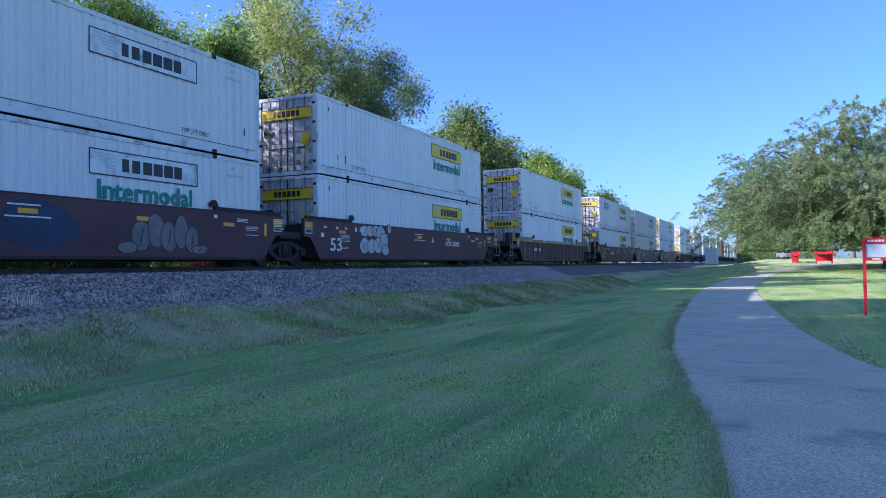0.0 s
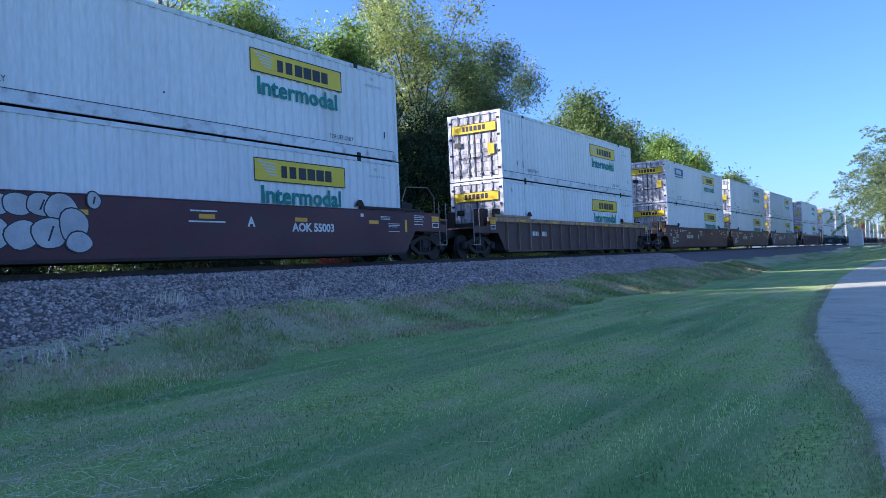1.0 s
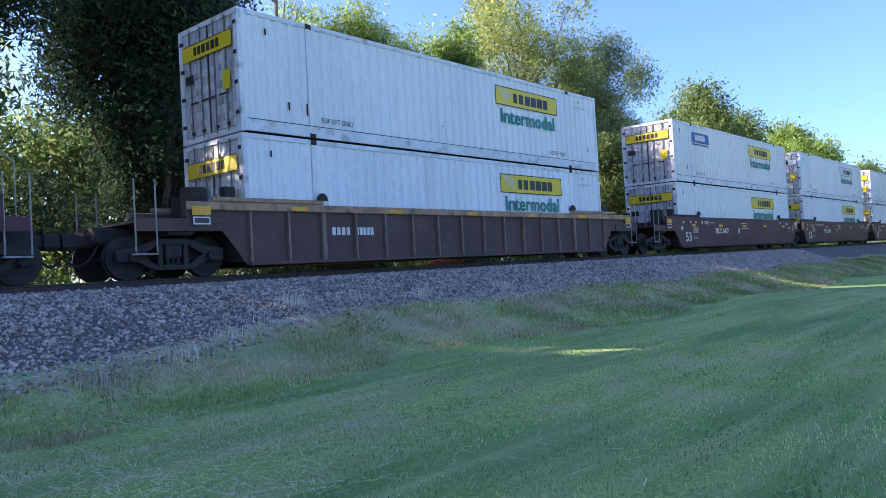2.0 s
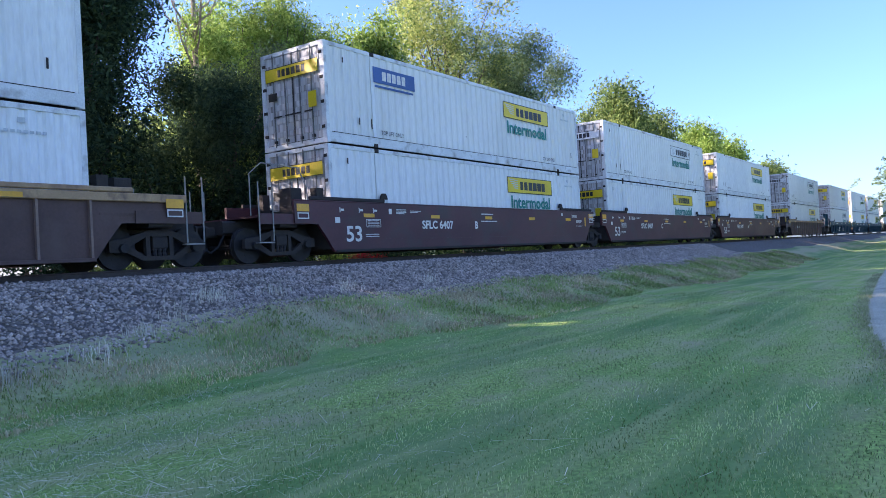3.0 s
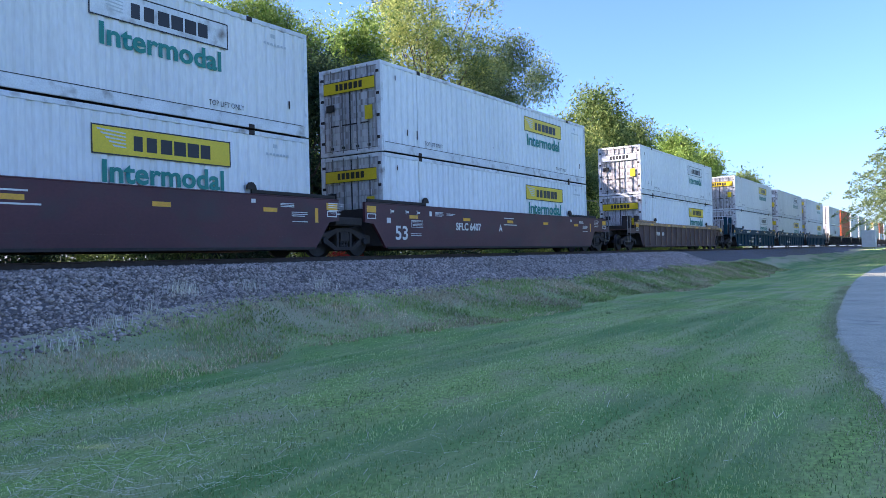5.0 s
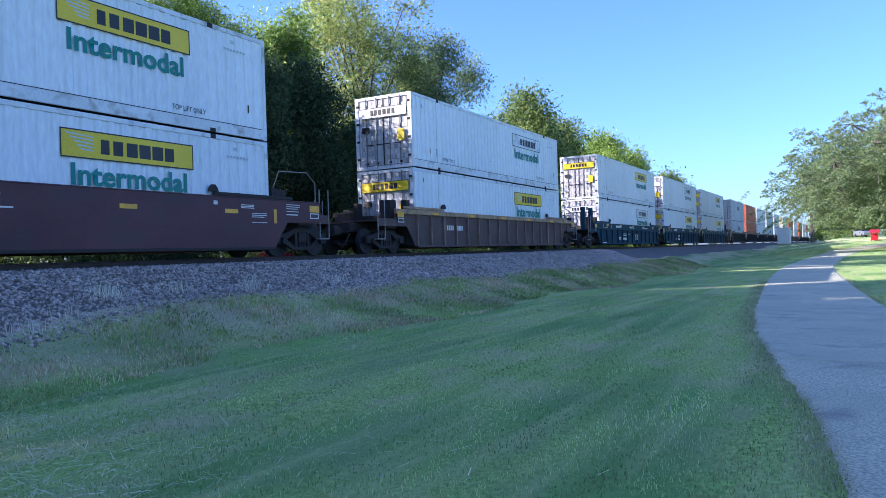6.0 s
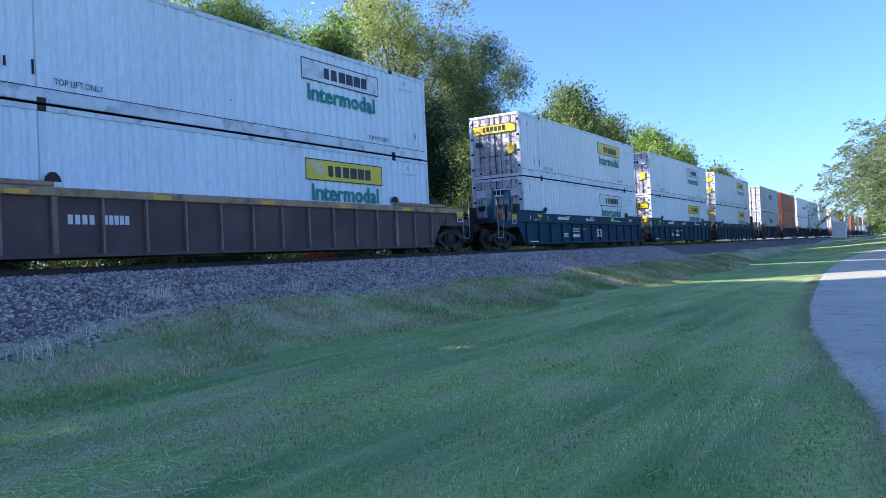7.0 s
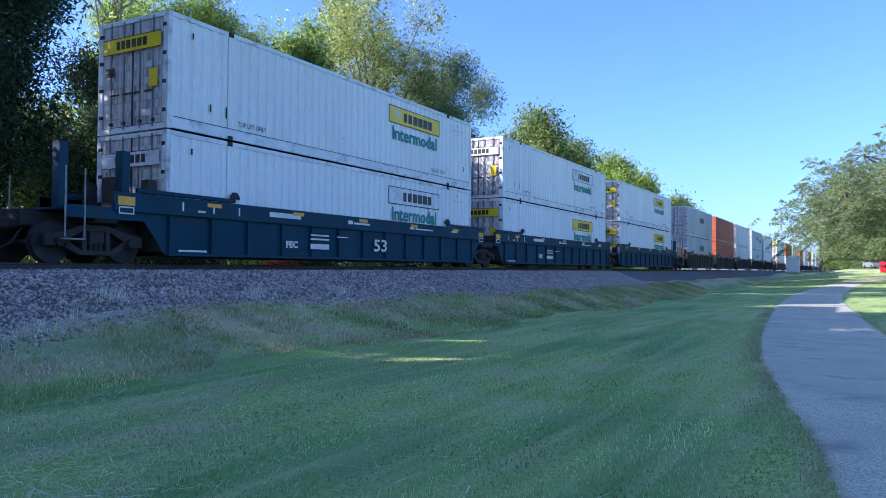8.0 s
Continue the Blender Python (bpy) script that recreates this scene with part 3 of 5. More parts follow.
def brand_panel(box, x, y0, z0, w, h, ground_mat, name="logo_panel"):
    """A framed panel with plain bars where lettering stands."""
    p = part(name, plate(x, y0, y0 + w, z0, z0 + h), ground_mat, box, "framed advertising panel with dark bars")
    e = 0.03
    rim = Shape().box(x, x + 0.003, y0, y0 + w, z0, z0 + e).box(x, x + 0.003, y0, y0 + w, z0 + h - e, z0 + h)
    rim.box(x, x + 0.003, y0, y0 + e, z0 + e, z0 + h - e).box(x, x + 0.003, y0 + w - e, y0 + w, z0 + e, z0 + h - e)
    part("border", rim, BLACK_INK, p)
    s = w * 0.27
    bars = Shape()
    for i, g in enumerate((0.22, 0.26, 0.3, 0.32, 0.32, 0.28)):
        bars.box(x, x + 0.003, y0 + s, y0 + s + g, z0 + h * 0.22, z0 + h * 0.74)
        s += g + 0.05 + (0.05 if i < 2 else 0)
    tagged(part("lettering_block", bars, BLACK_INK, p), kind="stuff")
    swoop = Shape()
    for i in range(5):
        swoop.prism([(y0 + 0.15 + 0.09 * i, z0 + h * (0.82 - 0.13 * i)), (y0 + 0.8, z0 + h * (0.76 - 0.12 * i)), (y0 + 0.8, z0 + h * (0.8 - 0.12 * i)), (y0 + 0.12 + 0.09 * i, z0 + h * (0.88 - 0.13 * i))], x, x + 0.003)
    tagged(part("emblem", swoop, GREYBOX, p), kind="stuff")


def container(look_of="yellow", length=16.15, paint=None):
    """A stacking box with doors at the leading end; origin under the middle of that end."""
    paint = paint or WHITE
    rails = WHITE_RAIL if paint is WHITE else paint
    names = {"yellow": "white ribbed steel freight container with yellow side panel", "white": "white ribbed steel freight container with outlined side panel",
             "panel": "white ribbed freight container with a framed panel", "ad": "white ribbed freight container with blue and yellow panels",
             "orange": "orange ribbed steel freight container, sun-faded", "grey": "pale grey ribbed freight container with dark bars", "plain": "plain white ribbed steel freight container"}
    box = thing("freight_container", names[look_of], "container", "stacked freight containers")
    L, H = length, CH
    for s in (-1, 1):
        part("side_wall", corrugated(s * (HW - 0.012), 0.12, L - 0.12, 0.3, H - 0.12, s), paint, box)
        part("bottom_rail", Shape().box(min(s * HW, s * (HW - 0.06)), max(s * HW, s * (HW - 0.06)), 0.12, L - 0.12, 0.02, 0.3, 0.01), rails, box)
        part("top_rail", Shape().box(min(s * HW, s * (HW - 0.06)), max(s * HW, s * (HW - 0.06)), 0.12, L - 0.12, H - 0.12, H, 0.01), rails, box)
        for y in (0.0, L - 0.12):
            part("corner_post", Shape().box(min(s * HW, s * (HW - 0.16)), max(s * HW, s * (HW - 0.16)), y, y + 0.12, 0, H), rails, box)
        for y in ((L - 12.19) / 2, (L + 12.19) / 2 - 0.18) if L > 15 else ():
            part("lift_post", Shape().box(min(s * (HW - 0.0135), s * (HW - 0.05)), max(s * (HW - 0.0135), s * (HW - 0.05)), y + 0.02, y + 0.16, 0.3, H - 0.12), paint, box)
            for z in (0.0, H - 0.12):
                part("casting", Shape().box(min(s * (HW + 0.012), s * (HW - 0.16)), max(s * (HW + 0.012), s * (HW - 0.16)), y, y + 0.18, z, z + 0.12, 0.015), IRON, box)
    part("rub_strip", Shape().box(HW - 0.02, HW + 0.003, 0.2, L - 0.2, 0.3, 0.315), BLACK_INK, box)
    part("roof", Shape().box(-HW + 0.05, HW - 0.05, 0.02, L - 0.02, H - 0.06, H - 0.015), paint, box)
    part("floor", Shape().box(-HW + 0.05, HW - 0.05, 0.02, L - 0.02, 0.04, 0.16), IRON, box)
    part("end_wall", Shape().box(-HW + 0.15, HW - 0.15, L - 0.07, L - 0.03, 0.05, H - 0.05), paint, box)
    part("door_header", Shape().box(-HW + 0.16, HW - 0.16, 0.0, 0.1, H - 0.12, H), rails, box)
    part("door_sill", Shape().box(-HW + 0.16, HW - 0.16, 0.0, 0.1, 0.0, 0.14), rails, box)
    dp = DOOR if paint is WHITE or paint is GREYBOX else paint
    for s in (-1, 1):
        x0, x1 = sorted((s * 0.012, s * (HW - 0.17)))
        leaf = part("door", Shape().box(x0, x1, 0.03, 0.08, 0.15, H - 0.13), dp, box, "scuffed and streaked container door")
        ridge = Shape()
        for k in range(6):
            z = 0.35 + k * 0.4
            ridge.prism([(0.03, z), (0.018, z + 0.02), (0.018, z + 0.16), (0.03, z + 0.18)][::-1], x0 + 0.05, x1 - 0.05)
        tagged(part("pressing", ridge, dp, leaf), kind="stuff")
        for q in (0.3, 0.78):
            x = s * q
            part("lock_rod", Shape().tube([(x, -0.005, 0.08), (x, -0.005, H - 0.06)], 0.02, 6), ROD if paint is WHITE else IRON, leaf)
            part("rod_bracket", Shape().box(x - 0.045, x + 0.045, -0.02, 0.03, 0.2, 0.28), IRON, leaf)
            part("handle", Shape().box(x - 0.02, x + 0.3 * (1 if s < 0 else -1) + 0.02, -0.03, -0.012, 0.95, 0.99) if s < 0 else Shape().box(x - 0.3, x + 0.02, -0.03, -0.012, 0.95, 0.99), IRON, leaf)
        if s > 0:
            part("gasket", Shape().box(-0.022, 0.022, 0.012, 0.09, 0.15, H - 0.13), BLACK_INK, box)
        for z in (0.4, 1.1, 1.8, 2.5):
            x = s * (HW - 0.12)
            part("hinge", Shape().box(x - 0.06, x + 0.06, -0.012, 0.03, z, z + 0.09), IRON, leaf)
    if look_of in ("yellow", "white", "panel", "ad"):
        col = YELLOW if look_of in ("yellow", "ad") else WHITE_RAIL
        b = part("door_band", face(-0.032, -1.08, 1.08, 2.02, 2.42), col, box, "panel band across the doors")
        bars = Shape()
        s = -0.55
        for g in (0.12, 0.14, 0.15, 0.16, 0.16, 0.14):
            bars.box(s, s + g, -0.035, -0.032, 2.12, 2.33)
            s += g + 0.05
        tagged(part("lettering_block", bars, BLACK_INK, b), kind="stuff")
        part("rim", Shape().box(-1.08, 1.08, -0.035, -0.032, 2.4, 2.42).box(-1.08, 1.08, -0.035, -0.032, 2.02, 2.035), BLACK_INK, b)
        part("sticker", face(-0.0345, 0.66, 0.98, 1.05, 1.5), YELLOW, box, "yellow warning sticker")
        part("plate", face(-0.0345, -0.98, -0.62, 1.45, 1.68), BLACK_INK, box, "dark data plate")
        brand_panel(box, HW + 0.004, 9.72, 1.86, 3.65, 0.63, col)
        if look_of != "panel":
            letters("Intermodal", 0.66, GREEN_INK, "lettering", box, side(HW + 0.006, 9.95, 1.29), 0.018, 3.2, "green painted word")
        letters("TOP LIFT ONLY", 0.19, BLACK_INK, "stencil", box, side(HW + 0.006, 12.75, 0.42), 0.0, 1.1)
        letters("TOP LIFT ONLY", 0.19, BLACK_INK, "stencil", box, side(HW + 0.006, 2.35, 0.42), 0.0, 1.1)
        idb = Shape()
        for k in range(7):
            idb.box(HW + 0.004, HW + 0.006, L - 1.6 + 0.12 * k, L - 1.52 + 0.12 * k, 2.3, 2.36)
        idb.box(HW + 0.004, HW + 0.006, L - 1.35, L - 1.2, 2.5, 2.6)
        tagged(part("data_stencil", idb, GREYBOX, box), kind="stuff")
        scuff = Shape()
        for y, z, h in ((0.75, 2.35, 0.16), (1.35, 0.62, 0.2), (1.9, 0.55, 0.3), (7.0, 0.8, 0.04), (15.4, 0.7, 0.22)):
            scuff.box(HW + 0.004, HW + 0.0055, y, y + 0.05, z, z + h)
        tagged(part("scuffing", scuff, IRON, box), kind="stuff")
    if look_of == "ad":
        p = part("blue_panel", plate(HW + 0.004, 2.1, 4.15, 2.0, 2.48), BLUE_INK, box, "blue advertising panel with white bars")
        bars = Shape()
        for k in range(5):
            bars.box(HW + 0.004, HW + 0.007, 2.52 + k * 0.24, 2.7 + k * 0.24, 2.1, 2.38)
        tagged(part("lettering_block", bars, WHITE_INK, p), kind="stuff")
        part("tagline_block", Shape().box(HW + 0.004, HW + 0.006, 2.15, 4.05, 1.86, 1.93), BLUE_INK, box)
    if look_of in ("grey",):
        bars = Shape()
        for k in range(4):
            bars.box(HW + 0.004, HW + 0.006, L * 0.45 + k * 0.6, L * 0.45 + 0.42 + k * 0.6, 1.55, 2.1)
        tagged(part("lettering_block", bars, BLACK_INK, box), kind="stuff")
    return box


def truck(parent, y):
    """A two-axle bogie: bolster, side frames, springs, wheelsets."""
    t = part("truck", Shape().box(-1.1, 1.1, -0.18, 0.18, 0.42, 0.72, 0.04).box(-0.25, 0.25, -0.25, 0.25, 0.7, 0.95), IRON, parent, "grimy black two-axle bogie")
    t.location = (0, y, 0)
    for s in (-1, 1):
        poly = [(-1.2, 0.38), (-0.72, 0.36), (-0.42, 0.2), (0.42, 0.2), (0.72, 0.36), (1.2, 0.38), (1.2, 0.6), (0.8, 0.66), (0.35, 0.84), (-0.35, 0.84), (-0.8, 0.66), (-1.2, 0.6)]
        fr = Shape()
        for q in (poly[0:2] + [(-0.72, 0.5), (-1.2, 0.5)], [(-0.78, 0.36), (-0.42, 0.18), (-0.36, 0.28), (-0.72, 0.5)], [(-0.42, 0.18), (0.42, 0.18), (0.36, 0.28), (-0.36, 0.28)], [(0.42, 0.18), (0.78, 0.36), (0.72, 0.5), (0.36, 0.28)],
                  [(0.72, 0.36), (1.2, 0.38), (1.2, 0.5), (0.72, 0.5)], [(-1.2, 0.5), (-0.72, 0.5), (-0.3, 0.72), (-0.3, 0.84), (-0.8, 0.68), (-1.2, 0.62)], [(-0.3, 0.72), (0.3, 0.72), (0.3, 0.84), (-0.3, 0.84)],
                  [(0.72, 0.5), (1.2, 0.5), (1.2, 0.62), (0.8, 0.68), (0.3, 0.84), (0.3, 0.72)], [(-0.34, 0.28), (-0.24, 0.28), (-0.24, 0.72), (-0.34, 0.72)], [(0.24, 0.28), (0.34, 0.28), (0.34, 0.72), (0.24, 0.72)]):
            fr.prism(q, s * 1.02 - 0.06, s * 1.02 + 0.06)
        part("side_frame", fr, IRON, t)
        for q in (-0.12, 0.0, 0.12):
            part("spring", Shape().tube([(s * 1.04, q, 0.26 + 0.05 * k) for k in range(7)], [0.055 if k % 2 else 0.04 for k in range(7)], 7), WHEEL, t)
        for q in (-0.89, 0.89):
            part("bearing_cap", Shape().tube([(s * 1.04, q, 0.457), (s * 1.16, q, 0.457)], [0.12, 0.1], 10), WHEEL, t)
    for q in (-0.89, 0.89):
        sh = Shape().tube([(-1.0, 0, 0), (1.0, 0, 0)], 0.07, 8)
        for s in (-1, 1):
            a = s * 0.69
            sh.tube([(a - s * 0.0, 0, 0), (a + s * 0.03, 0, 0), (a + s * 0.031, 0, 0), (a + s * 0.13, 0, 0), (a + s * 0.131, 0, 0)], [0.483, 0.483, 0.457, 0.45, 0.38], 22)
            sh.tube([(a + s * 0.125, 0, 0), (a + s * 0.16, 0, 0)], [0.14, 0.12], 10)
            for k in range(3):
                ang = 2.094 * k
                sh.box(a + s * 0.131 - 0.006, a + s * 0.131 + 0.006, math.cos(ang) * 0.26 - 0.03, math.cos(ang) * 0.26 + 0.03, math.sin(ang) * 0.26 - 0.03, math.sin(ang) * 0.26 + 0.03)
        w = part("wheelset", sh, WHEEL, t, smooth=True)
        w.location = (0, q, 0.457)


def well_car(kind, L, front, rear):
    """A well wagon unit that holds boxes between its side walls; origin at rail level under the front of its boxes."""
    labels = {"maroon": "maroon smooth-sided steel well car carrying stacked containers", "ribbed": "faded brown ribbed steel well car with tan top rail",
              "blue": "blue ribbed steel well car carrying stacked containers", "dark": "dark grimy ribbed steel well car"}
    paint = {"maroon": MAROON, "ribbed": RUST, "blue": BLUE, "dark": DARKCAR}[kind]
    car = thing("well_car", labels[kind], "railway wagon", "coupled well cars")
    xo, xi, top, bot = 1.42, 1.33, 1.60, 0.22
    ef, er = (1.5 if front == "cpl" else 1.05), (2.2 if rear == "cpl" else 1.05)      # how far the walls run past the boxes
    for s in (-1, 1):
        a, b = (xi, xo) if s > 0 else (-xo, -xi)
        inner = xo - 0.085
        wa, wb = (xi, inner if kind != "maroon" else xo) if s > 0 else (-(inner if kind != "maroon" else xo), -xi)
        arch = [(-0.05, bot), (L + 0.05, bot), (L + 0.35, 0.62), (L + 0.65, 0.98), (L + er, 1.02), (L + er, top), (-ef, top), (-ef, 1.02), (-0.65, 0.98), (-0.35, 0.62)]
        part("side_panel", Shape().prism(arch, wa, wb), paint, car)
        part("bottom_sill", Shape().box(a - (0.03 if s < 0 else 0), b + (0.03 if s > 0 else 0), 0.0, L, bot - 0.03, bot + 0.05, 0.01), paint if kind != "maroon" else IRON, car)
        if kind == "maroon":
            part("top_chord", Shape().box(a, b + 0.012 * (s > 0), -ef, L + er, top, top + 0.035, 0.01), MAROON, car)
            part("weld_line", Shape().box(xo, xo + 0.004, 0.3, L - 0.3, 0.55, 0.563), MAROON, car) if s > 0 else None
        else:
            chord = TAN if kind == "ribbed" else paint
            depth = 0.16 if kind == "ribbed" else 0.42 if kind == "blue" else 0.14
            part("top_chord", Shape().box(a, b, -ef, L + er, top - depth, top + 0.02, 0.015), chord, car)
            n = 15 if kind != "blue" else 12
            for k in range(n + 1):
                y = 0.05 + (L - 0.1) * k / n
                wide = 0.12 if k in (2, n - 2) else 0.05
                part("rib", Shape().box(min(s * inner, s * (xo - 0.004)), max(s * inner, s * (xo - 0.004)), y - wide / 2, y + wide / 2, bot + 0.05, top - depth), RIB if kind == "ribbed" else paint, car)
        # raised guides over both ends
        for y0, y1, tip in ((-0.9, 2.2, 2.2), (L - 2.2, L + 0.9, L - 2.2)):
            lo, hi = (a + 0.01, b - 0.01)
            part("end_guide", Shape().box(lo, hi, y0, y1, top + 0.035, top + 0.14, 0.02), TAN if kind == "ribbed" else IRON if kind == "maroon" else paint, car)
            q = 0.16
            part("guide_stop", Shape().prism([(tip - q, top + 0.14), (tip + q, top + 0.14), (tip + q * 0.8, top + 0.24), (tip + q * 0.3, top + 0.32), (tip - q * 0.3, top + 0.32), (tip - q * 0.8, top + 0.24)], lo, hi), IRON, car)
    part("well_floor", Shape().box(-xi, xi, 0.3, 1.0, 0.2, 0.34).box(-xi, xi, L / 2 - 0.4, L / 2 + 0.4, 0.2, 0.34).box(-xi, xi, L - 1.0, L - 0.3, 0.2, 0.34).box(-0.2, 0.2, 0.3, L - 0.3, 0.22, 0.33), IRON, car)
    for y0, y1, style, sgn in ((-0.16, -0.06, front, -1), (L + 0.06, L + 0.16, rear, 1)):
        part("bulkhead", Shape().box(-xi, xi, y0, y1, 0.3, top - 0.1), IRON, car)
        e0 = -0.16 if sgn < 0 else L + 0.16
        reach = 1.45 if style == "art" else 2.9
        ya, yb = sorted((e0, e0 + sgn * reach))
        part("end_sill", Shape().box(-0.45, 0.45, ya, yb, 0.78, 1.12, 0.04), IRON, car)
        part("bolster_beam", Shape().box(-1.3, 1.3, e0 + sgn * 1.2 - 0.3 if style == "art" else e0 + sgn * 1.45 - 0.3, (e0 + sgn * 1.2 if style == "art" else e0 + sgn * 1.45) + 0.3, 0.9, 1.15, 0.04), IRON, car)
        if style == "cpl":
            part("platform", Shape().box(-1.35, 1.35, *sorted((e0, e0 + sgn * 2.5)), 1.15, 1.2), paint, car)
            for s in (-1, 1):
                part("platform_skirt", Shape().box(s * 1.36 - 0.02, s * 1.36 + 0.02, *sorted((e0 + sgn * 0.8, e0 + sgn * 2.5)), 0.98, 1.25), paint, car)
                for y in (e0 + sgn * 2.05, e0 + sgn * 2.5):
                    part("grab_iron", Shape().tube([(s * 1.38, y, 0.55), (s * 1.38, y, 2.05)], 0.018, 6), SAFETY, car, "pale steel grab iron")
                part("step", Shape().box(s * 1.3 - 0.08, s * 1.3 + 0.08, *sorted((e0 + sgn * 2.02, e0 + sgn * 2.52)), 0.5, 0.53), SAFETY, car)
                part("box_guide", Shape().box(s * 1.1 - 0.12, s * 1.1 + 0.12, *sorted((e0 + sgn * 0.05, e0 + sgn * 0.3)), 1.2, 2.0), IRON, car)
            part("brake_stand", Shape().box(0.5, 0.95, *sorted((e0 + sgn * 0.6, e0 + sgn * 1.0)), 1.2, 2.0, 0.03), IRON, car)
            if kind == "blue":
                for q in (0.75, 2.3):
                    part("guard_post", Shape().box(0.9, 1.15, *sorted((e0 + sgn * q, e0 + sgn * (q + 0.2))), 1.2, 2.6, 0.03), paint, car)
            elif kind == "maroon":
                part("handrail", Shape().tube([(0.95, e0 + sgn * 0.4, 2.0), (0.95, e0 + sgn * 0.7, 2.55), (0.95, e0 + sgn * 2.0, 2.6), (0.95, e0 + sgn * 2.4, 2.3), (0.95, e0 + sgn * 2.4, 1.2)], 0.016, 6), SAFETY, car, "bent pale steel handrail")
            part("coupler", Shape().box(-0.14, 0.14, *sorted((e0 + sgn * 2.8, e0 + sgn * 3.45)), 0.72, 0.98, 0.05).box(-0.2, 0.2, *sorted((e0 + sgn * 3.15, e0 + sgn * 3.45)), 0.68, 1.02, 0.06), IRON, car)
            part("air_hose", Shape().tube([(0.35, e0 + sgn * 2.8, 0.75), (0.36, e0 + sgn * 3.0, 0.45), (0.32, e0 + sgn * 3.2, 0.32), (0.25, e0 + sgn * 3.4, 0.42)], 0.03, 6), TYRE, car)
            truck(car, -1.7 if sgn < 0 else L + 1.7)
    if front == "art":
        truck(car, -1.635)
        part("joint", Shape().tube([(0, -1.62, 0.7), (0, -1.62, 1.25)], 0.3, 12), IRON, car)
    x = xo + 0.004
    for y in (1.2, 4.5, 7.8, 11.05, 14.3):
        if y < L - 1:
            part("reflector", plate(x + (0.001 if kind == "maroon" else 0.004), y, y + 0.48, 1.19 if kind == "maroon" else 1.46, 1.3 if kind == "maroon" else 1.56), REFLECT, car, "yellow reflector strip")
    q = x + (0.0 if kind == "maroon" else 0.001)
    for y in (-ef + 0.08, L + er - 0.53):
        part("end_reflector", plate(q, y, y + 0.45, 1.32, 1.52), REFLECT, car, "yellow end marker")
        part("end_notice", plate(q, y + 0.02, y + 0.43, 1.12, 1.29), WHITE_INK, car, "pale framed notice")
        part("notice_face", plate(q + 0.002, y + 0.05, y + 0.4, 1.15, 1.26), paint, car)
    if kind == "maroon":
        data = Shape()
        for y, z, w, h in ((0.2, 1.32, 0.03, 0.14), (0.24, 1.36, 0.14, 0.06), (1.0, 1.32, 0.03, 0.14), (1.04, 1.36, 0.14, 0.06), (1.62, 1.32, 0.03, 0.14), (1.66, 1.36, 0.14, 0.06), (2.35, 1.3, 0.14, 0.16),
                           (2.7, 1.43, 0.5, 0.02), (2.7, 1.39, 0.5, 0.02), (2.7, 1.35, 0.5, 0.02), (2.7, 1.31, 0.4, 0.02), (3.4, 1.4, 0.55, 0.02), (3.4, 1.36, 0.4, 0.02), (7.55, 1.36, 0.8, 0.035), (7.5, 1.1, 1.1, 0.035),
                           (0.0, 1.02, 0.2, 0.16), (1.25, 0.68, 0.6, 0.02), (1.25, 0.62, 0.6, 0.02), (14.9, 1.42, 0.5, 0.02), (14.9, 1.38, 0.5, 0.02), (14.9, 1.34, 0.5, 0.02), (15.3, 1.2, 0.6, 0.02), (15.3, 1.15, 0.6, 0.02), (15.3, 1.1, 0.5, 0.02), (15.3, 0.95, 0.6, 0.02), (13.9, 1.4, 0.14, 0.1), (16.75, 1.5, 0.6, 0.02), (16.75, 1.44, 0.6, 0.02), (16.75, 1.38, 0.5, 0.02), (16.75, 1.3, 0.55, 0.02), (16.75, 1.2, 0.5, 0.03)):
            data.box(x, x + 0.002, y, y + w, z, z + h)
        tagged(part("data_stencil", data, WHITE_INK, car), kind="stuff")
        frame_box = Shape().box(x, x + 0.002, 1.3, 1.95, 1.12, 1.135).box(x, x + 0.002, 1.3, 1.95, 0.9, 0.915).box(x, x + 0.002, 1.3, 1.315, 0.915, 1.12).box(x, x + 0.002, 1.935, 1.95, 0.915, 1.12)
        for k in range(4):
            frame_box.box(x, x + 0.002, 1.36, 1.88, 0.95 + 0.045 * k, 0.965 + 0.045 * k)
        part("notice_box", frame_box, WHITE_INK, car)
        part("end_plate", plate(x + 0.001, 16.2, 16.32, 0.95, 1.35), REFLECT, car)
    return car


made = {}


def unit(yf, kind, L, front, rear, lower, upper, low_paint=None, up_paint=None):
    """One wagon with its two boxes, set in the train."""
    def instance(key, build, m):
        if key not in made:
            made[key] = build()
            made[key].matrix_basis = m
            return made[key]
        return copy_thing(made[key], m)
    key = ("car", kind, L, front, rear)
    car = instance(key, lambda: well_car(kind, L, front, rear), pose(TRACK_X, yf, RAIL_Z))
    train.append((car, yf, RAIL_Z))
    for which, paint, z in ((lower, low_paint, RAIL_Z + 0.39), (upper, up_paint, RAIL_Z + 0.39 + CH + 0.04)):
        box = instance(("box", which, L), lambda: container(which, L, paint), pose(TRACK_X, yf, z))
        train.append((box, yf, z))
    return car


def marks(car, y, text, size, z, name="reporting_mark", width=None):
    letters(text, size, WHITE_INK, name, car, side(1.4265, y, z), 0.012, width, "white painted lettering")


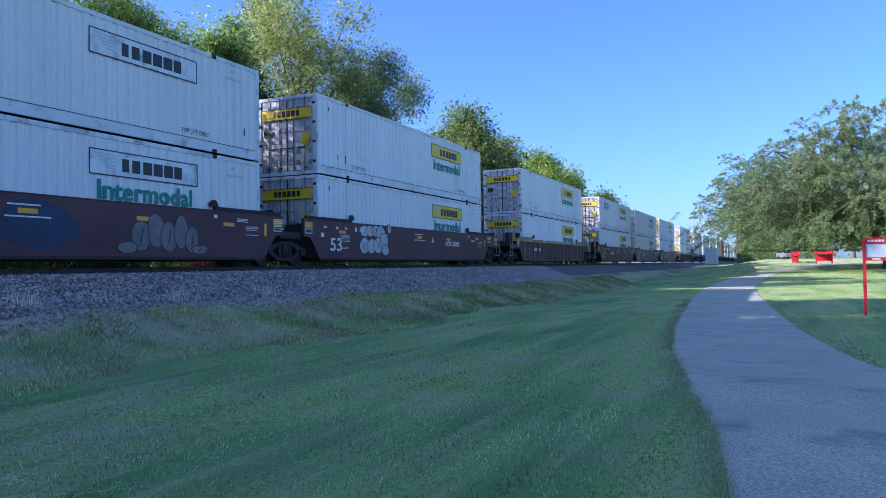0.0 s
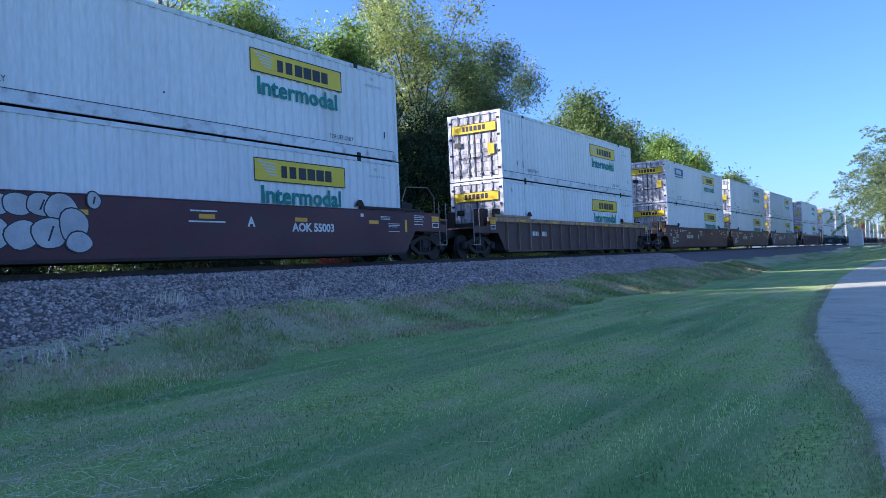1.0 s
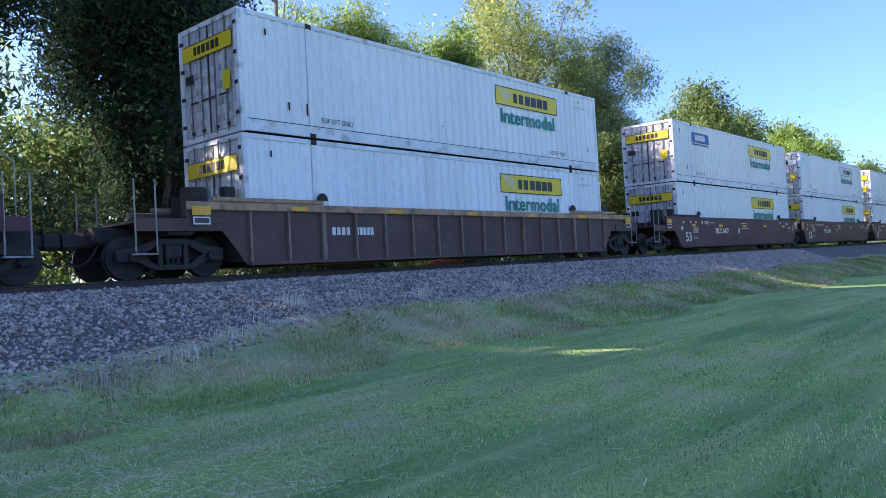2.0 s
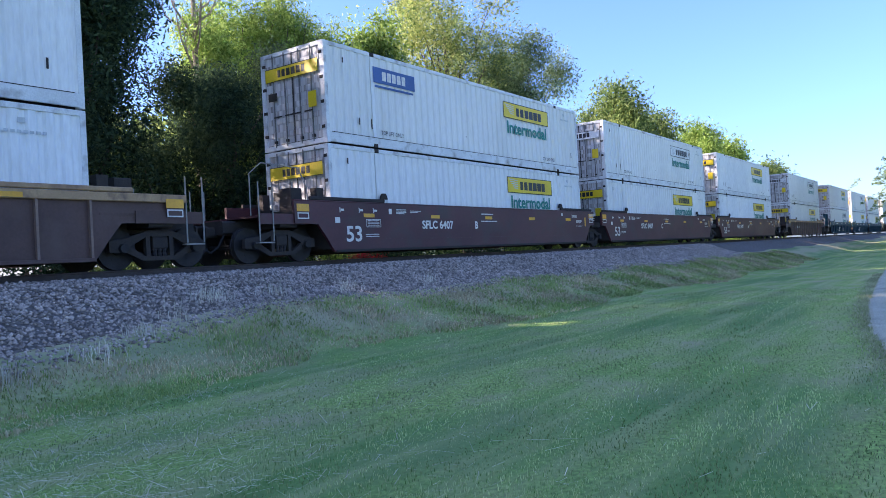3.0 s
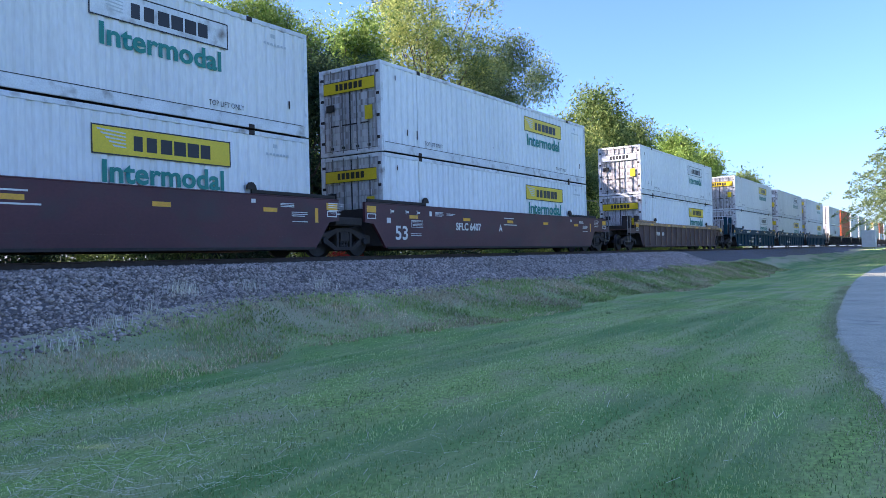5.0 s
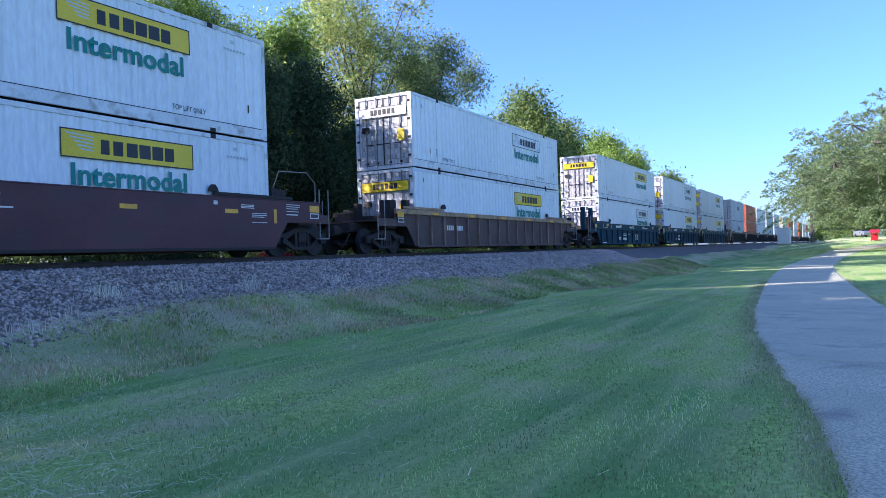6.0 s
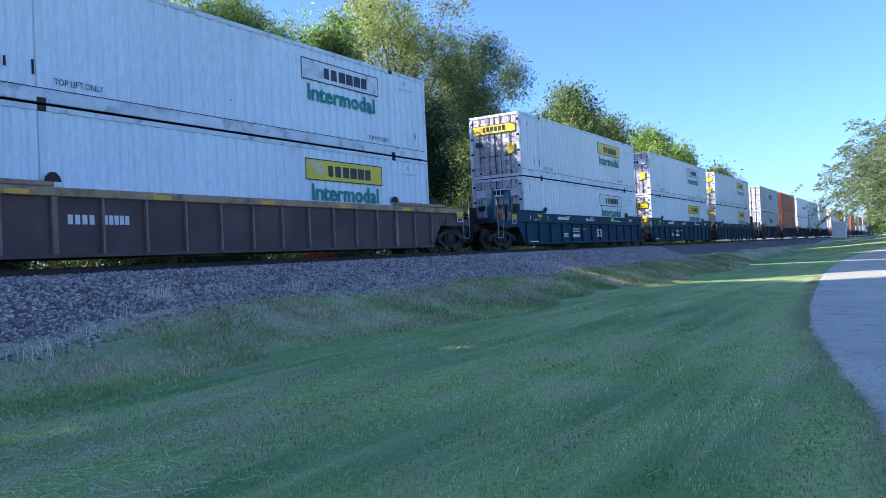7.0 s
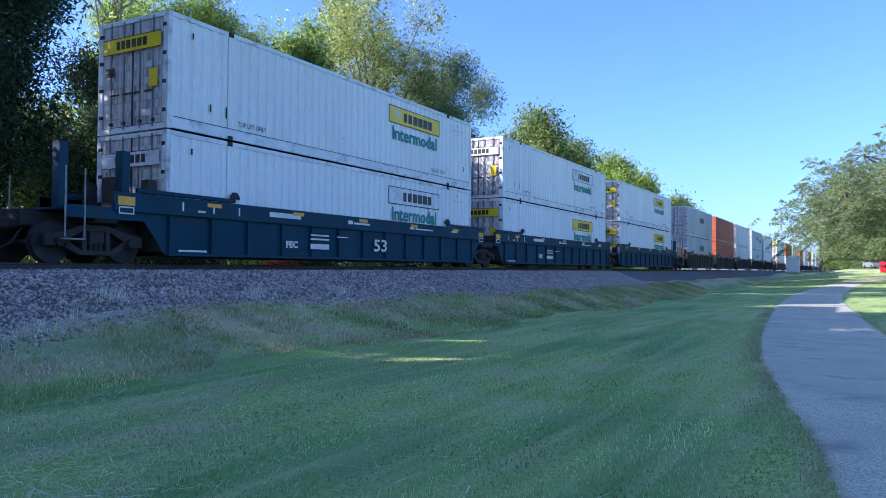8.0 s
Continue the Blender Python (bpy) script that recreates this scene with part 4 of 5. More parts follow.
L53 = 16.15
# unseen units ahead, added so the train's shadow covers the near lawn
for y in (-74.9, -55.4, -36.0, -16.6):
    unit(y, "maroon", L53, "art", "art", "yellow", "yellow")
car_a = unit(2.83, "maroon", L53, "art", "art", "white", "panel")
car_b = unit(22.25, "maroon", L53, "art", "cpl", "yellow", "yellow")
car_c = unit(45.67, "ribbed", L53, "cpl", "cpl", "yellow", "yellow")
car_d = unit(68.8, "maroon", L53, "cpl", "art", "yellow", "ad")
car_e = unit(88.0, "maroon", L53, "art", "art", "yellow", "white")
car_f = unit(107.42, "maroon", L53, "art", "cpl", "yellow", "yellow")
car_g = unit(131.7, "ribbed", L53, "cpl", "cpl", "yellow", "white")
car_h = unit(155.55, "blue", L53, "cpl", "art", "white", "yellow")
car_i = unit(174.98, "blue", L53, "art", "art", "yellow", "white")
car_j = unit(194.45, "blue", L53, "art", "cpl", "yellow", "yellow")
for k in range(5):
    w = {"grey": GREYBOX, "orange": ORANGE}
    which = ("grey", "orange", "plain", "grey", "plain")[k]
    unit(217.7 + 16.1 * k, "dark", 13.7, "cpl" if k == 0 else "art", "cpl" if k == 4 else "art", which, which, w.get(which), w.get(which))
for n, y in enumerate((305.5, 367.3, 429.1)):
    for k in range(3):
        up = "orange" if (n, k) in ((0, 1), (1, 0), (1, 2)) else "plain" if k else "yellow"
        lo = "orange" if (n, k) in ((1, 0),) else "yellow" if k else "plain"
        unit(y + 19.43 * k, "dark" if n % 2 else "ribbed", L53, "cpl" if k == 0 else "art", "cpl" if k == 2 else "art", lo, up, ORANGE if lo == "orange" else None, ORANGE if up == "orange" else None)

for car, letter in ((car_d, "B"), (car_e, "C"), (car_f, "A")):
    marks(car, 0.43, "53", 0.62, 0.5, "length_mark", 0.66)
    marks(car, 4.0, "SFLC 6407", 0.36, 0.86, width=1.75)
    marks(car, 7.1, letter, 0.36, 0.86, "unit_letter")
marks(car_b, 0.6, "53", 0.66, 0.55, "length_mark", 0.8)
marks(car_b, 9.32, "A", 0.34, 1.03, "unit_letter")
marks(car_b, 10.92, "AOK 55003", 0.32, 0.92, width=1.73)
marks(car_a, 0.6, "53", 0.66, 0.55, "length_mark", 0.8)
for car in (car_h, car_i):
    marks(car, 4.2, "FEC", 0.26, 0.52, width=0.52)
marks(car_h, 8.66, "53", 0.56, 0.52, "length_mark", 0.8)
for car in (car_h, car_i):
    bars = Shape()
    for y, z, w, h in ((3.5, 1.36, 1.35, 0.14), (7.2, 1.36, 0.25, 0.12), (7.5, 1.37, 0.9, 0.06), (5.3, 0.5, 0.9, 0.16), (5.3, 0.78, 0.9, 0.05), (5.3, 0.9, 0.9, 0.05), (6.6, 0.9, 0.6, 0.03),
                       (0.4, 1.3, 0.05, 0.22), (0.9, 1.3, 0.25, 0.05), (1.4, 1.3, 0.05, 0.22), (2.3, 1.3, 0.05, 0.22), (11.0, 1.38, 0.3, 0.08), (11.4, 1.38, 1.3, 0.05), (14.2, 1.4, 0.5, 0.06), (0.3, 0.3, 0.9, 0.05)):
        bars.box(1.4205, 1.423, y, y + w, z, z + h)
    tagged(part("lettering_strip", bars, WHITE_INK, car), kind="stuff")
for car in (car_c, car_g):
    bars = Shape()
    for k in range(4):
        bars.box(1.3355, 1.3375, 2.5 + 0.16 * k, 2.61 + 0.16 * k, 0.88, 1.08)
    for k in range(5):
        bars.box(1.3355, 1.3375, 3.3 + 0.13 * k, 3.4 + 0.13 * k, 0.88, 1.08)
    tagged(part("number_strip", bars, WHITE_INK, car), kind="stuff")


def blob(y, z, ry, rz, n=18, wob=0.0, seed=0):
    return [(y + ry * math.cos(a) * (1 + wob * math.sin(3 * a + seed)), z + rz * math.sin(a) * (1 + wob * math.cos(2 * a + seed))) for a in (2 * math.pi * i / n for i in range(n))]


def graffiti(car, blobs, fill=None):
    """Swollen pale sprayed forms with dark outlines."""
    for i, (y, z, ry, rz) in enumerate(blobs):
        d = 0.0026 * i
        rim = part("graffiti_outline", Shape().prism(blob(y, z, ry + 0.03, rz + 0.03, wob=0.07, seed=i), 1.42, 1.4225 + d), BLACK_INK, car)
        if i % 2 == 0:
            w = 0.02
            part("graffiti_stroke", Shape().prism([(y - ry * 0.1 - w, z - rz * 0.5), (y - ry * 0.1 + w, z - rz * 0.5), (y + ry * 0.2 + w, z + rz * 0.45), (y + ry * 0.2 - w, z + rz * 0.45)], 1.42, 1.4244 + d), BLACK_INK, car)
        part("graffiti_fill", Shape().prism(blob(y, z, ry, rz, wob=0.07, seed=i), 1.42, 1.4236 + d), fill or GRAFF, car, "pale sprayed graffiti shape")


graffiti(car_b, [(3.1, 1.35, 0.34, 0.22), (3.55, 1.36, 0.3, 0.22), (4.0, 1.37, 0.3, 0.22), (4.4, 1.32, 0.34, 0.27), (3.05, 0.78, 0.34, 0.3), (3.6, 0.76, 0.32, 0.29), (4.15, 0.8, 0.36, 0.32), (4.65, 0.95, 0.3, 0.38), (5.1, 1.5, 0.15, 0.17), (4.75, 0.62, 0.28, 0.2)])
graffiti(car_a, [(11.2, 0.8, 0.3, 0.4), (11.7, 0.95, 0.28, 0.45), (12.15, 0.8, 0.3, 0.38), (12.6, 0.95, 0.26, 0.42), (13.0, 0.75, 0.24, 0.34), (10.75, 0.5, 0.3, 0.14), (13.3, 0.48, 0.3, 0.12)], GRAFF_DARK)
part("paint_patch", Shape().prism(blob(8.3, 0.95, 1.0, 0.55, 20, 0.1, 2), 1.42, 1.4225), NAVY, car_a, "dark blue overpainted patch")

# ---- trees and shrubs ----


def crown(lobes, count, size, seed, droop=0.0):
    """Leaves spread through rounded lobes (x, y, z, rx, ry, rz)."""
    r = np.random.default_rng(seed)
    lob = np.array(lobes)
    vol = (lob[:, 3] * lob[:, 4] * lob[:, 5]) ** 0.7
    pick = r.choice(len(lob), count, p=vol / vol.sum())
    d = r.normal(size=(count, 3))
    d /= np.linalg.norm(d, axis=1)[:, None]
    # small sprays of leaves, so that gaps stay between them
    sprays = max(20, count // 26)
    sd = r.normal(size=(sprays, 3))
    sd /= np.linalg.norm(sd, axis=1)[:, None]
    sl = r.choice(len(lob), sprays, p=vol / vol.sum())
    sc = lob[sl, :3] + sd * lob[sl, 3:] * (r.random((sprays, 1)) ** 0.4) * r.uniform(0.8, 1.22, (sprays, 1))
    k = r.integers(0, sprays, count)
    spread = size * 2.6
    size *= 0.8
    p = sc[k] + r.normal(size=(count, 3)) * spread * np.array([1, 1, 0.7])
    p[:, 2] -= droop * np.abs(r.normal(size=count))
    u = r.normal(size=(count, 3))
    u[:, 2] -= droop * 1.5
    u /= np.linalg.norm(u, axis=1)[:, None]
    w = np.cross(u, r.normal(size=(count, 3)))
    w /= np.linalg.norm(w, axis=1)[:, None]
    s = size * r.uniform(0.6, 1.3, (count, 1))
    v = np.stack([p - u * s, p + u * s * 0.3 + w * s * 0.55, p + u * s - w * s * 0.2], 1).reshape(-1, 3)
    return v, 3 * np.arange(count)[:, None] + np.arange(3)


def slot(tri, x, y):
    """Clears the upper gaps in the row through which the sun reaches the lawn."""
    q = tri[:, 0] + np.array([x, y, 0])
    across = q[:, 0] * -SUN_AT.y - q[:, 1] * -SUN_AT.x
    ragged = 0.35 * np.sin(q[:, 2] * 2.1) + 0.3 * np.sin(q[:, 0] * 1.7 + q[:, 2])
    shut = np.ones(len(q), bool)
    for c, half in ((-44.8, 0.9), (-55.5, 0.9)):
        shut &= ~((np.abs(across - c + ragged) < half) & (q[:, 2] > 8.5))
    for gx, gy, half in ((-8.0, 14.2, 0.5), (-6.9, 11.3, 0.4)):
        ray = (gx - q[:, 0]) / -SUN_AT.x * math.tan(SUN_EL)
        shut &= ~((np.abs(across - (gx * -SUN_AT.y - gy * -SUN_AT.x) + 0.5 * ragged) < half) & (np.abs(q[:, 2] + 0.7 - ray) < 0.45))
    return tri[shut].reshape(-1, 3)


def tree(name, x, y, height, spread, base, leaf, count, size, seed, label, category="tree", lobes=16, deep=None, droop=0.0, bark=None, lean=(0, 0), top=0.6, group="", spires=0):
    """Trunk with tapering limbs, and a crown of many leaves in uneven lobes."""
    z0 = lie(x, y) if x > -13 else 0.9
    rd = random.Random(seed)
    t = thing(name, label, category, group, at=pose(x, y, z0 - 0.05))
    deep = deep or spread
    ch = height - base
    lob = []
    for i in range(lobes):
        f = (i + 0.5) / lobes
        rz = ch * rd.uniform(0.09, 0.17)
        z = min(base + ch * (0.1 + 0.85 * f), height - rz - (1.5 if spires else 0))
        fall = math.sin(math.pi * min(1, max(0.12, (1 - f) * top + 0.28))) ** 0.8
        a = i * 2.4 + rd.uniform(-0.5, 0.5)
        rr = rd.uniform(0.3, 0.8) * fall
        k = rd.uniform(0.2, 0.36)
        lob.append((math.cos(a) * spread * rr + lean[0] * f, math.sin(a) * deep * rr + lean[1] * f, z, spread * k * fall + 0.3, deep * k * fall + 0.3, rz))
    for i in range(spires):
        a, q = rd.uniform(0, 6.28), rd.uniform(0.2, 1.0)
        rz = rd.uniform(0.9, 1.7)
        lob.append((math.cos(a) * spread * q, math.sin(a) * deep * q, height - rz * 0.7 - rd.uniform(0, 1.4), 0.22, 0.22, rz))
    sh = Shape()
    r0 = 0.022 * height + 0.05
    pts = [(lean[0] * q * 0.5 + rd.uniform(-0.1, 0.1) * q, lean[1] * q * 0.5, height * 0.86 * q) for q in (0, 0.04, 0.2, 0.4, 0.65, 1.0)]
    sh.tube(pts, [r0 * 1.5, r0, r0 * 0.85, r0 * 0.65, r0 * 0.4, 0.04], 9)
    trunk = part("trunk", sh, bark or BARK, t, smooth=True)
    for lx, ly, lz, *_ in lob:
        q = max(0.12, min(0.8, (lz - 0.24 * ch) / height))
        s = (lean[0] * q * 0.5, lean[1] * q * 0.5, height * 0.86 * q)
        m = (s[0] + (lx - s[0]) * 0.5 + rd.uniform(-0.3, 0.3), s[1] + (ly - s[1]) * 0.5, s[2] + (lz - s[2]) * 0.35)
        part("limb", Shape().tube([s, m, (lx, ly, lz)], [r0 * 0.38 * (1.1 - q), r0 * 0.22 * (1.1 - q) + 0.015, 0.015], 6, False), bark or BARK, trunk, smooth=True)
    v, f = crown(lob, count * 2, size, seed, droop)
    if x < -20 and -15 < y < 90:
        v = slot(v.reshape(-1, 3, 3), x, y)
        f = f[:len(v) // 3]
    part("crown", mesh_np("crown", v, f, leaf), leaf, t)
    return t


def shrub(name, x, y, height, spread, deep, leaf, count, size, seed, label, z0=None, group=""):
    z0 = (lie(x, y) if x > -13 else 0.9) if z0 is None else z0
    rd = random.Random(seed)
    t = thing(name, label, "shrub", group, at=pose(x, y, z0 - 0.03))
    lob = [(rd.uniform(-0.6, 0.6) * spread, rd.uniform(-0.6, 0.6) * deep, height * rd.uniform(0.12, 0.72), spread * 0.4, deep * 0.4, height * 0.25) for _ in range(14)]
    sh = Shape()
    for lx, ly, lz, *_ in lob:
        sh.tube([(lx * 0.2, ly * 0.2, 0), (lx * 0.6, ly * 0.6, lz * 0.5), (lx, ly, lz)], [0.05, 0.035, 0.012], 5, False)
    part("stems", sh, BARK, t)
    v, f = crown(lob, count, size, seed)
    v[:, 2] = np.maximum(v[:, 2], 0.02)
    part("foliage", mesh_np("foliage", v, f, leaf), leaf, t)
    return t


def woods():
    row = "trees behind the track"
    # close trees, the shade on their near side put into a dark leaf tone
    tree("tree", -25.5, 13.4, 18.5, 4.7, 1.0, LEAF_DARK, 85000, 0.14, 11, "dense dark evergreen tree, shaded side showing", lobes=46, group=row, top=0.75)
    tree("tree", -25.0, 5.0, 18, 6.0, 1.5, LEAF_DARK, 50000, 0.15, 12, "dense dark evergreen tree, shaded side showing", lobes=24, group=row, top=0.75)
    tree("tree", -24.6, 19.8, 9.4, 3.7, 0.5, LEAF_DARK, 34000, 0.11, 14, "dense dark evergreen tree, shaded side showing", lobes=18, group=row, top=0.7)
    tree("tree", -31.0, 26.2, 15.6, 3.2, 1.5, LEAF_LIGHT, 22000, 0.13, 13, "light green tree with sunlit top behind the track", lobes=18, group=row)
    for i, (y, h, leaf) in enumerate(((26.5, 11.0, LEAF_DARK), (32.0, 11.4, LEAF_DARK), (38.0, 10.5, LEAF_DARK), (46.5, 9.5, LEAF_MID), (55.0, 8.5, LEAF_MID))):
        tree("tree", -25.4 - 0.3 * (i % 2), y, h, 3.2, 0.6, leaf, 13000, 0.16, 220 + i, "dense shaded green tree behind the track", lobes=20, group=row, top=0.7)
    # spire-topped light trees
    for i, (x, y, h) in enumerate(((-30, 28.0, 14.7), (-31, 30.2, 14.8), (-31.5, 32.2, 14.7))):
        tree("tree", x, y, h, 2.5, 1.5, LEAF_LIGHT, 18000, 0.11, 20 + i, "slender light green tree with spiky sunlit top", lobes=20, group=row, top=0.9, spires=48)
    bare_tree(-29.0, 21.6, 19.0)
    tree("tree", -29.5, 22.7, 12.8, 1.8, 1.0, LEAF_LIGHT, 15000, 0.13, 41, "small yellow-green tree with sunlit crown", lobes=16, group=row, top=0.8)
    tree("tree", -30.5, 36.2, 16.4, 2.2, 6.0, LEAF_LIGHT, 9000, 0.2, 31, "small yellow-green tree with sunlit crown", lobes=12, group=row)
    tree("tree", -31.5, 46.5, 21.6, 6.6, 5.5, LEAF_GOLD, 26000, 0.17, 32, "large yellowing cottonwood with open sunlit crown", lobes=24, group=row, deep=6.5, lean=(0, -2.0))
    tree("tree", -30.0, 52.5, 18.0, 5.4, 3.0, LEAF_GREY, 32000, 0.17, 33, "large green tree with rounded crown", lobes=20, group=row, deep=6.5)
    tree("tree", -28.0, 62.0, 12.5, 3.5, 1.5, LEAF_GOLD, 7000, 0.2, 34, "small yellow tree beneath taller trees", lobes=12, group=row)
    tree("tree", -28.0, 69.0, 16.6, 3.6, 2.0, LEAF_MID, 13000, 0.25, 35, "tall green tree with golden tips", lobes=16, group=row)
    tree("tree", -28.5, 78.0, 15.6, 3.2, 2.0, LEAF_MID, 12000, 0.25, 36, "tall green tree with golden tips", lobes=16, group=row)
    tree("tree", -28.0, 95.0, 15.8, 4.0, 2.0, LEAF_LIGHT, 11000, 0.3, 37, "rounded light green tree in sun", lobes=16, group=row)
    tree("tree", -28.0, 105.0, 14.6, 3.8, 2.0, LEAF_LIGHT, 10000, 0.3, 38, "rounded light green tree in sun", lobes=14, group=row)
    tree("tree", -28.5, 132.0, 13.2, 3.6, 1.5, LEAF_MID, 8000, 0.35, 39, "distant green tree beside the track", lobes=12, group=row)
    tree("tree", -29.0, 148.0, 11.5, 3.4, 1.5, LEAF_MID, 7000, 0.35, 40, "distant green tree beside the track", lobes=12, group=row)
    # the row carried on out of view behind the viewer, added to shade the lawn
    for i, y in enumerate((-4, -12.5, -21, -31, -42)):
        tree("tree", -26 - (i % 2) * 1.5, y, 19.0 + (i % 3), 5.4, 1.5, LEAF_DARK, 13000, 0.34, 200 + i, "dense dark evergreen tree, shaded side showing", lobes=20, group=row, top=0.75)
    for i in range(9):
        tree("tree", -39 - 2 * (i % 3), 1 + 8 * i, 9 + (i * 3 % 4), 5.0, 0.2, LEAF_MID, 6000, 0.34, 240 + i, "green woodland tree far behind the track", lobes=18, group=row, top=0.8)
    # undergrowth along the far side of the track
    under = "undergrowth along the track"
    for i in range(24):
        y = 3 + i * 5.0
        # the near stretch takes the leaf tone with shade in its colour
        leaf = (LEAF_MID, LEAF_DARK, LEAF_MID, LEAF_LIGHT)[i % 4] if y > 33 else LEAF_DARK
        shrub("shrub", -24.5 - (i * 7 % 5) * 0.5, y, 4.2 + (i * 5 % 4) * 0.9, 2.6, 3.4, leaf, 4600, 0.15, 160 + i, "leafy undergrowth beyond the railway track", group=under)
    for i in range(34):
        shrub("shrub", -22.3 - (i * 3 % 4) * 0.25, 1.5 + 3.1 * i, 1.7 + (i * 5 % 3) * 0.3, 1.1, 1.9, (LEAF_MID, LEAF_DARK, LEAF_LIGHT, LEAF_DARK, LEAF_MID)[i % 5], 2200, 0.12, 300 + i, "low leafy scrub beyond the railway track", group=under)
    shrub("shrub", -20.4, 22.9, 1.5, 0.8, 1.1, LEAF_RED, 2600, 0.055, 90, "low red-leaved shrub, leaf colour brightened as if sunlit", group=under)
    # the broad tree on the lawn and those behind it
    broad_tree(11.0, 92.0)
    tree("tree", 24.0, 98.0, 20.0, 11.0, 3.0, LEAF_LIGHT, 20000, 0.24, 51, "broad green tree beside the lawn", lobes=20)
    far = "trees at the far end"
    for i, (x, y, h) in enumerate(((-3.5, 235, 9), (2, 220, 13), (8, 205, 14), (16, 190, 15), (26, 180, 16), (36, 150, 15), (30, 110, 14), (-9, 270, 9), (-1, 300, 14))):
        tree("tree", x, y, h, h * 0.42, 1.0, (LEAF_MID, LEAF_LIGHT, LEAF_GOLD)[i % 3], 5000, 0.42, 70 + i, "distant sunlit trees closing the park", lobes=12, group=far)
    for i in range(6):
        shrub("hedge", -6.5 + 3.4 * i, 205 - 2 * i, 2.4, 2.2, 2.0, LEAF_MID, 900, 0.26, 100 + i, "clipped green hedge in the distance", group="far hedge")


def broad_tree(x, y):
    """A wide low tree whose fine twigs hang out and down, feathery at the rim."""
    r = np.random.default_rng(50)
    t = thing("tree", "broad fine-leaved tree spreading over the lawn", "tree", at=pose(x, y, lie(x, y) - 0.05))
    half, deep, zc, h = 19.8, 15.0, 4.6, 14.4
    trunk = part("trunk", Shape().tube([(0, 0, -0.2), (0.1, 0, 0.6), (-0.2, 0.1, 2.6), (0.2, 0, 5.5)], [0.75, 0.52, 0.46, 0.36], 12), BARK, t, smooth=True)
    bough = []
    for i in range(26):
        a, up = 2.4 * i, 0.25 + 0.7 * ((i * 7) % 26) / 26
        e = np.array([math.cos(a) * half * 0.78 * math.sqrt(1 - up * up * 0.8), math.sin(a) * deep * 0.78 * math.sqrt(1 - up * up * 0.8), zc + h * 0.78 * up])
        m = (e[0] * 0.45, e[1] * 0.45, 2.6 + (e[2] - 2.6) * 0.62)
        part("limb", Shape().tube([(0, 0, 2.2 + 0.1 * (i % 9)), m, tuple(e)], [0.26, 0.14, 0.03], 6, False), BARK, trunk, smooth=True)
        bough.append(e)
    bough = np.array(bough)
    # clumps over the dome, each of hanging twigs
    n = 620
    d = r.normal(size=(n, 3))
    d[:, 2] = np.abs(d[:, 2]) * 0.9 - 0.12
    d /= np.linalg.norm(d, axis=1)[:, None]
    shell = r.random((n, 1)) ** 0.5 * r.uniform(0.86, 1.04, (n, 1))
    clump = d * np.array([half, deep, h]) * shell * 0.93 + np.array([0, 0, zc])
    near = bough[np.argmin(((clump[:, None] - bough[None]) ** 2).sum(-1), 1)]
    twigs = Shape()
    for p, q in zip(clump, near):
        twigs.tube([tuple(q), tuple((p + q) / 2 + np.array([0, 0, 0.5])), tuple(p)], [0.05, 0.035, 0.012], 4, False)
    tagged(part("branches", twigs, BARK, t), kind="stuff")
    s = 10
    pick = np.repeat(np.arange(n), s)
    start = clump[pick] + r.normal(size=(n * s, 3)) * np.array([1.25, 1.25, 0.8])
    way = d[pick] * np.array([1, 1, 0.75]) + r.normal(size=(n * s, 3)) * 0.45
    way /= np.linalg.norm(way, axis=1)[:, None]
    ln = r.uniform(1.0, 2.6, n * s)
    k = 60
    who = np.repeat(np.arange(n * s), k)
    f = r.random(n * s * k) ** 0.85
    p = start[who] + way[who] * (ln[who] * f)[:, None] + r.normal(size=(len(who), 3)) * (0.2 * (1.15 - f))[:, None]
    p[:, 2] -= 0.5 * f * f * ln[who]
    p[:, 2] = np.maximum(p[:, 2], 2.2)
    u = way[who] + r.normal(size=(len(who), 3)) * 0.6
    u /= np.linalg.norm(u, axis=1)[:, None]
    w = np.cross(u, r.normal(size=(len(who), 3)))
    w /= np.linalg.norm(w, axis=1)[:, None]
    z = 0.17 * r.uniform(0.6, 1.3, (len(who), 1))
    v = np.stack([p - u * z, p + w * z * 0.5, p + u * z], 1).reshape(-1, 3)
    part("crown", mesh_np("crown", v, 3 * np.arange(len(who))[:, None] + np.arange(3), LEAF_GREY), LEAF_GREY, t)


def bare_tree(x, y, h):
    t = thing("tree", "pale leafless tree with upswept branches", "tree", "trees behind the track", at=pose(x, y, 0.85))
    rd = random.Random(5)
    trunk = part("trunk", Shape().tube([(0, 0, 0), (0.1, 0, h * 0.4), (0.0, 0.1, h * 0.75), (0.1, 0, h)], [0.22, 0.16, 0.09, 0.02], 8), PALEBARK, t, smooth=True)
    for i in range(16):
        z = h * rd.uniform(0.45, 0.9)
        a, ln = rd.uniform(0, 6.28), rd.uniform(1.2, 3.2)
        e = (math.cos(a) * ln * 0.7, math.sin(a) * ln * 0.7, z + ln)
        mid = (e[0] * 0.6, e[1] * 0.6, z + ln * 0.35)
        limb = Shape().tube([(0, 0, z), mid, e], [0.06, 0.04, 0.01], 5, False)
        for k in range(3):
            b = [mid[j] + (e[j] - mid[j]) * (0.2 + 0.25 * k) for j in range(3)]
            limb.tube([b, (b[0] + rd.uniform(-0.6, 0.6), b[1] + rd.uniform(-0.6, 0.6), b[2] + rd.uniform(0.4, 0.9))], [0.02, 0.006], 4, False)
        part("limb", limb, PALEBARK, trunk)


woods()

# ---- park furniture and distance ----


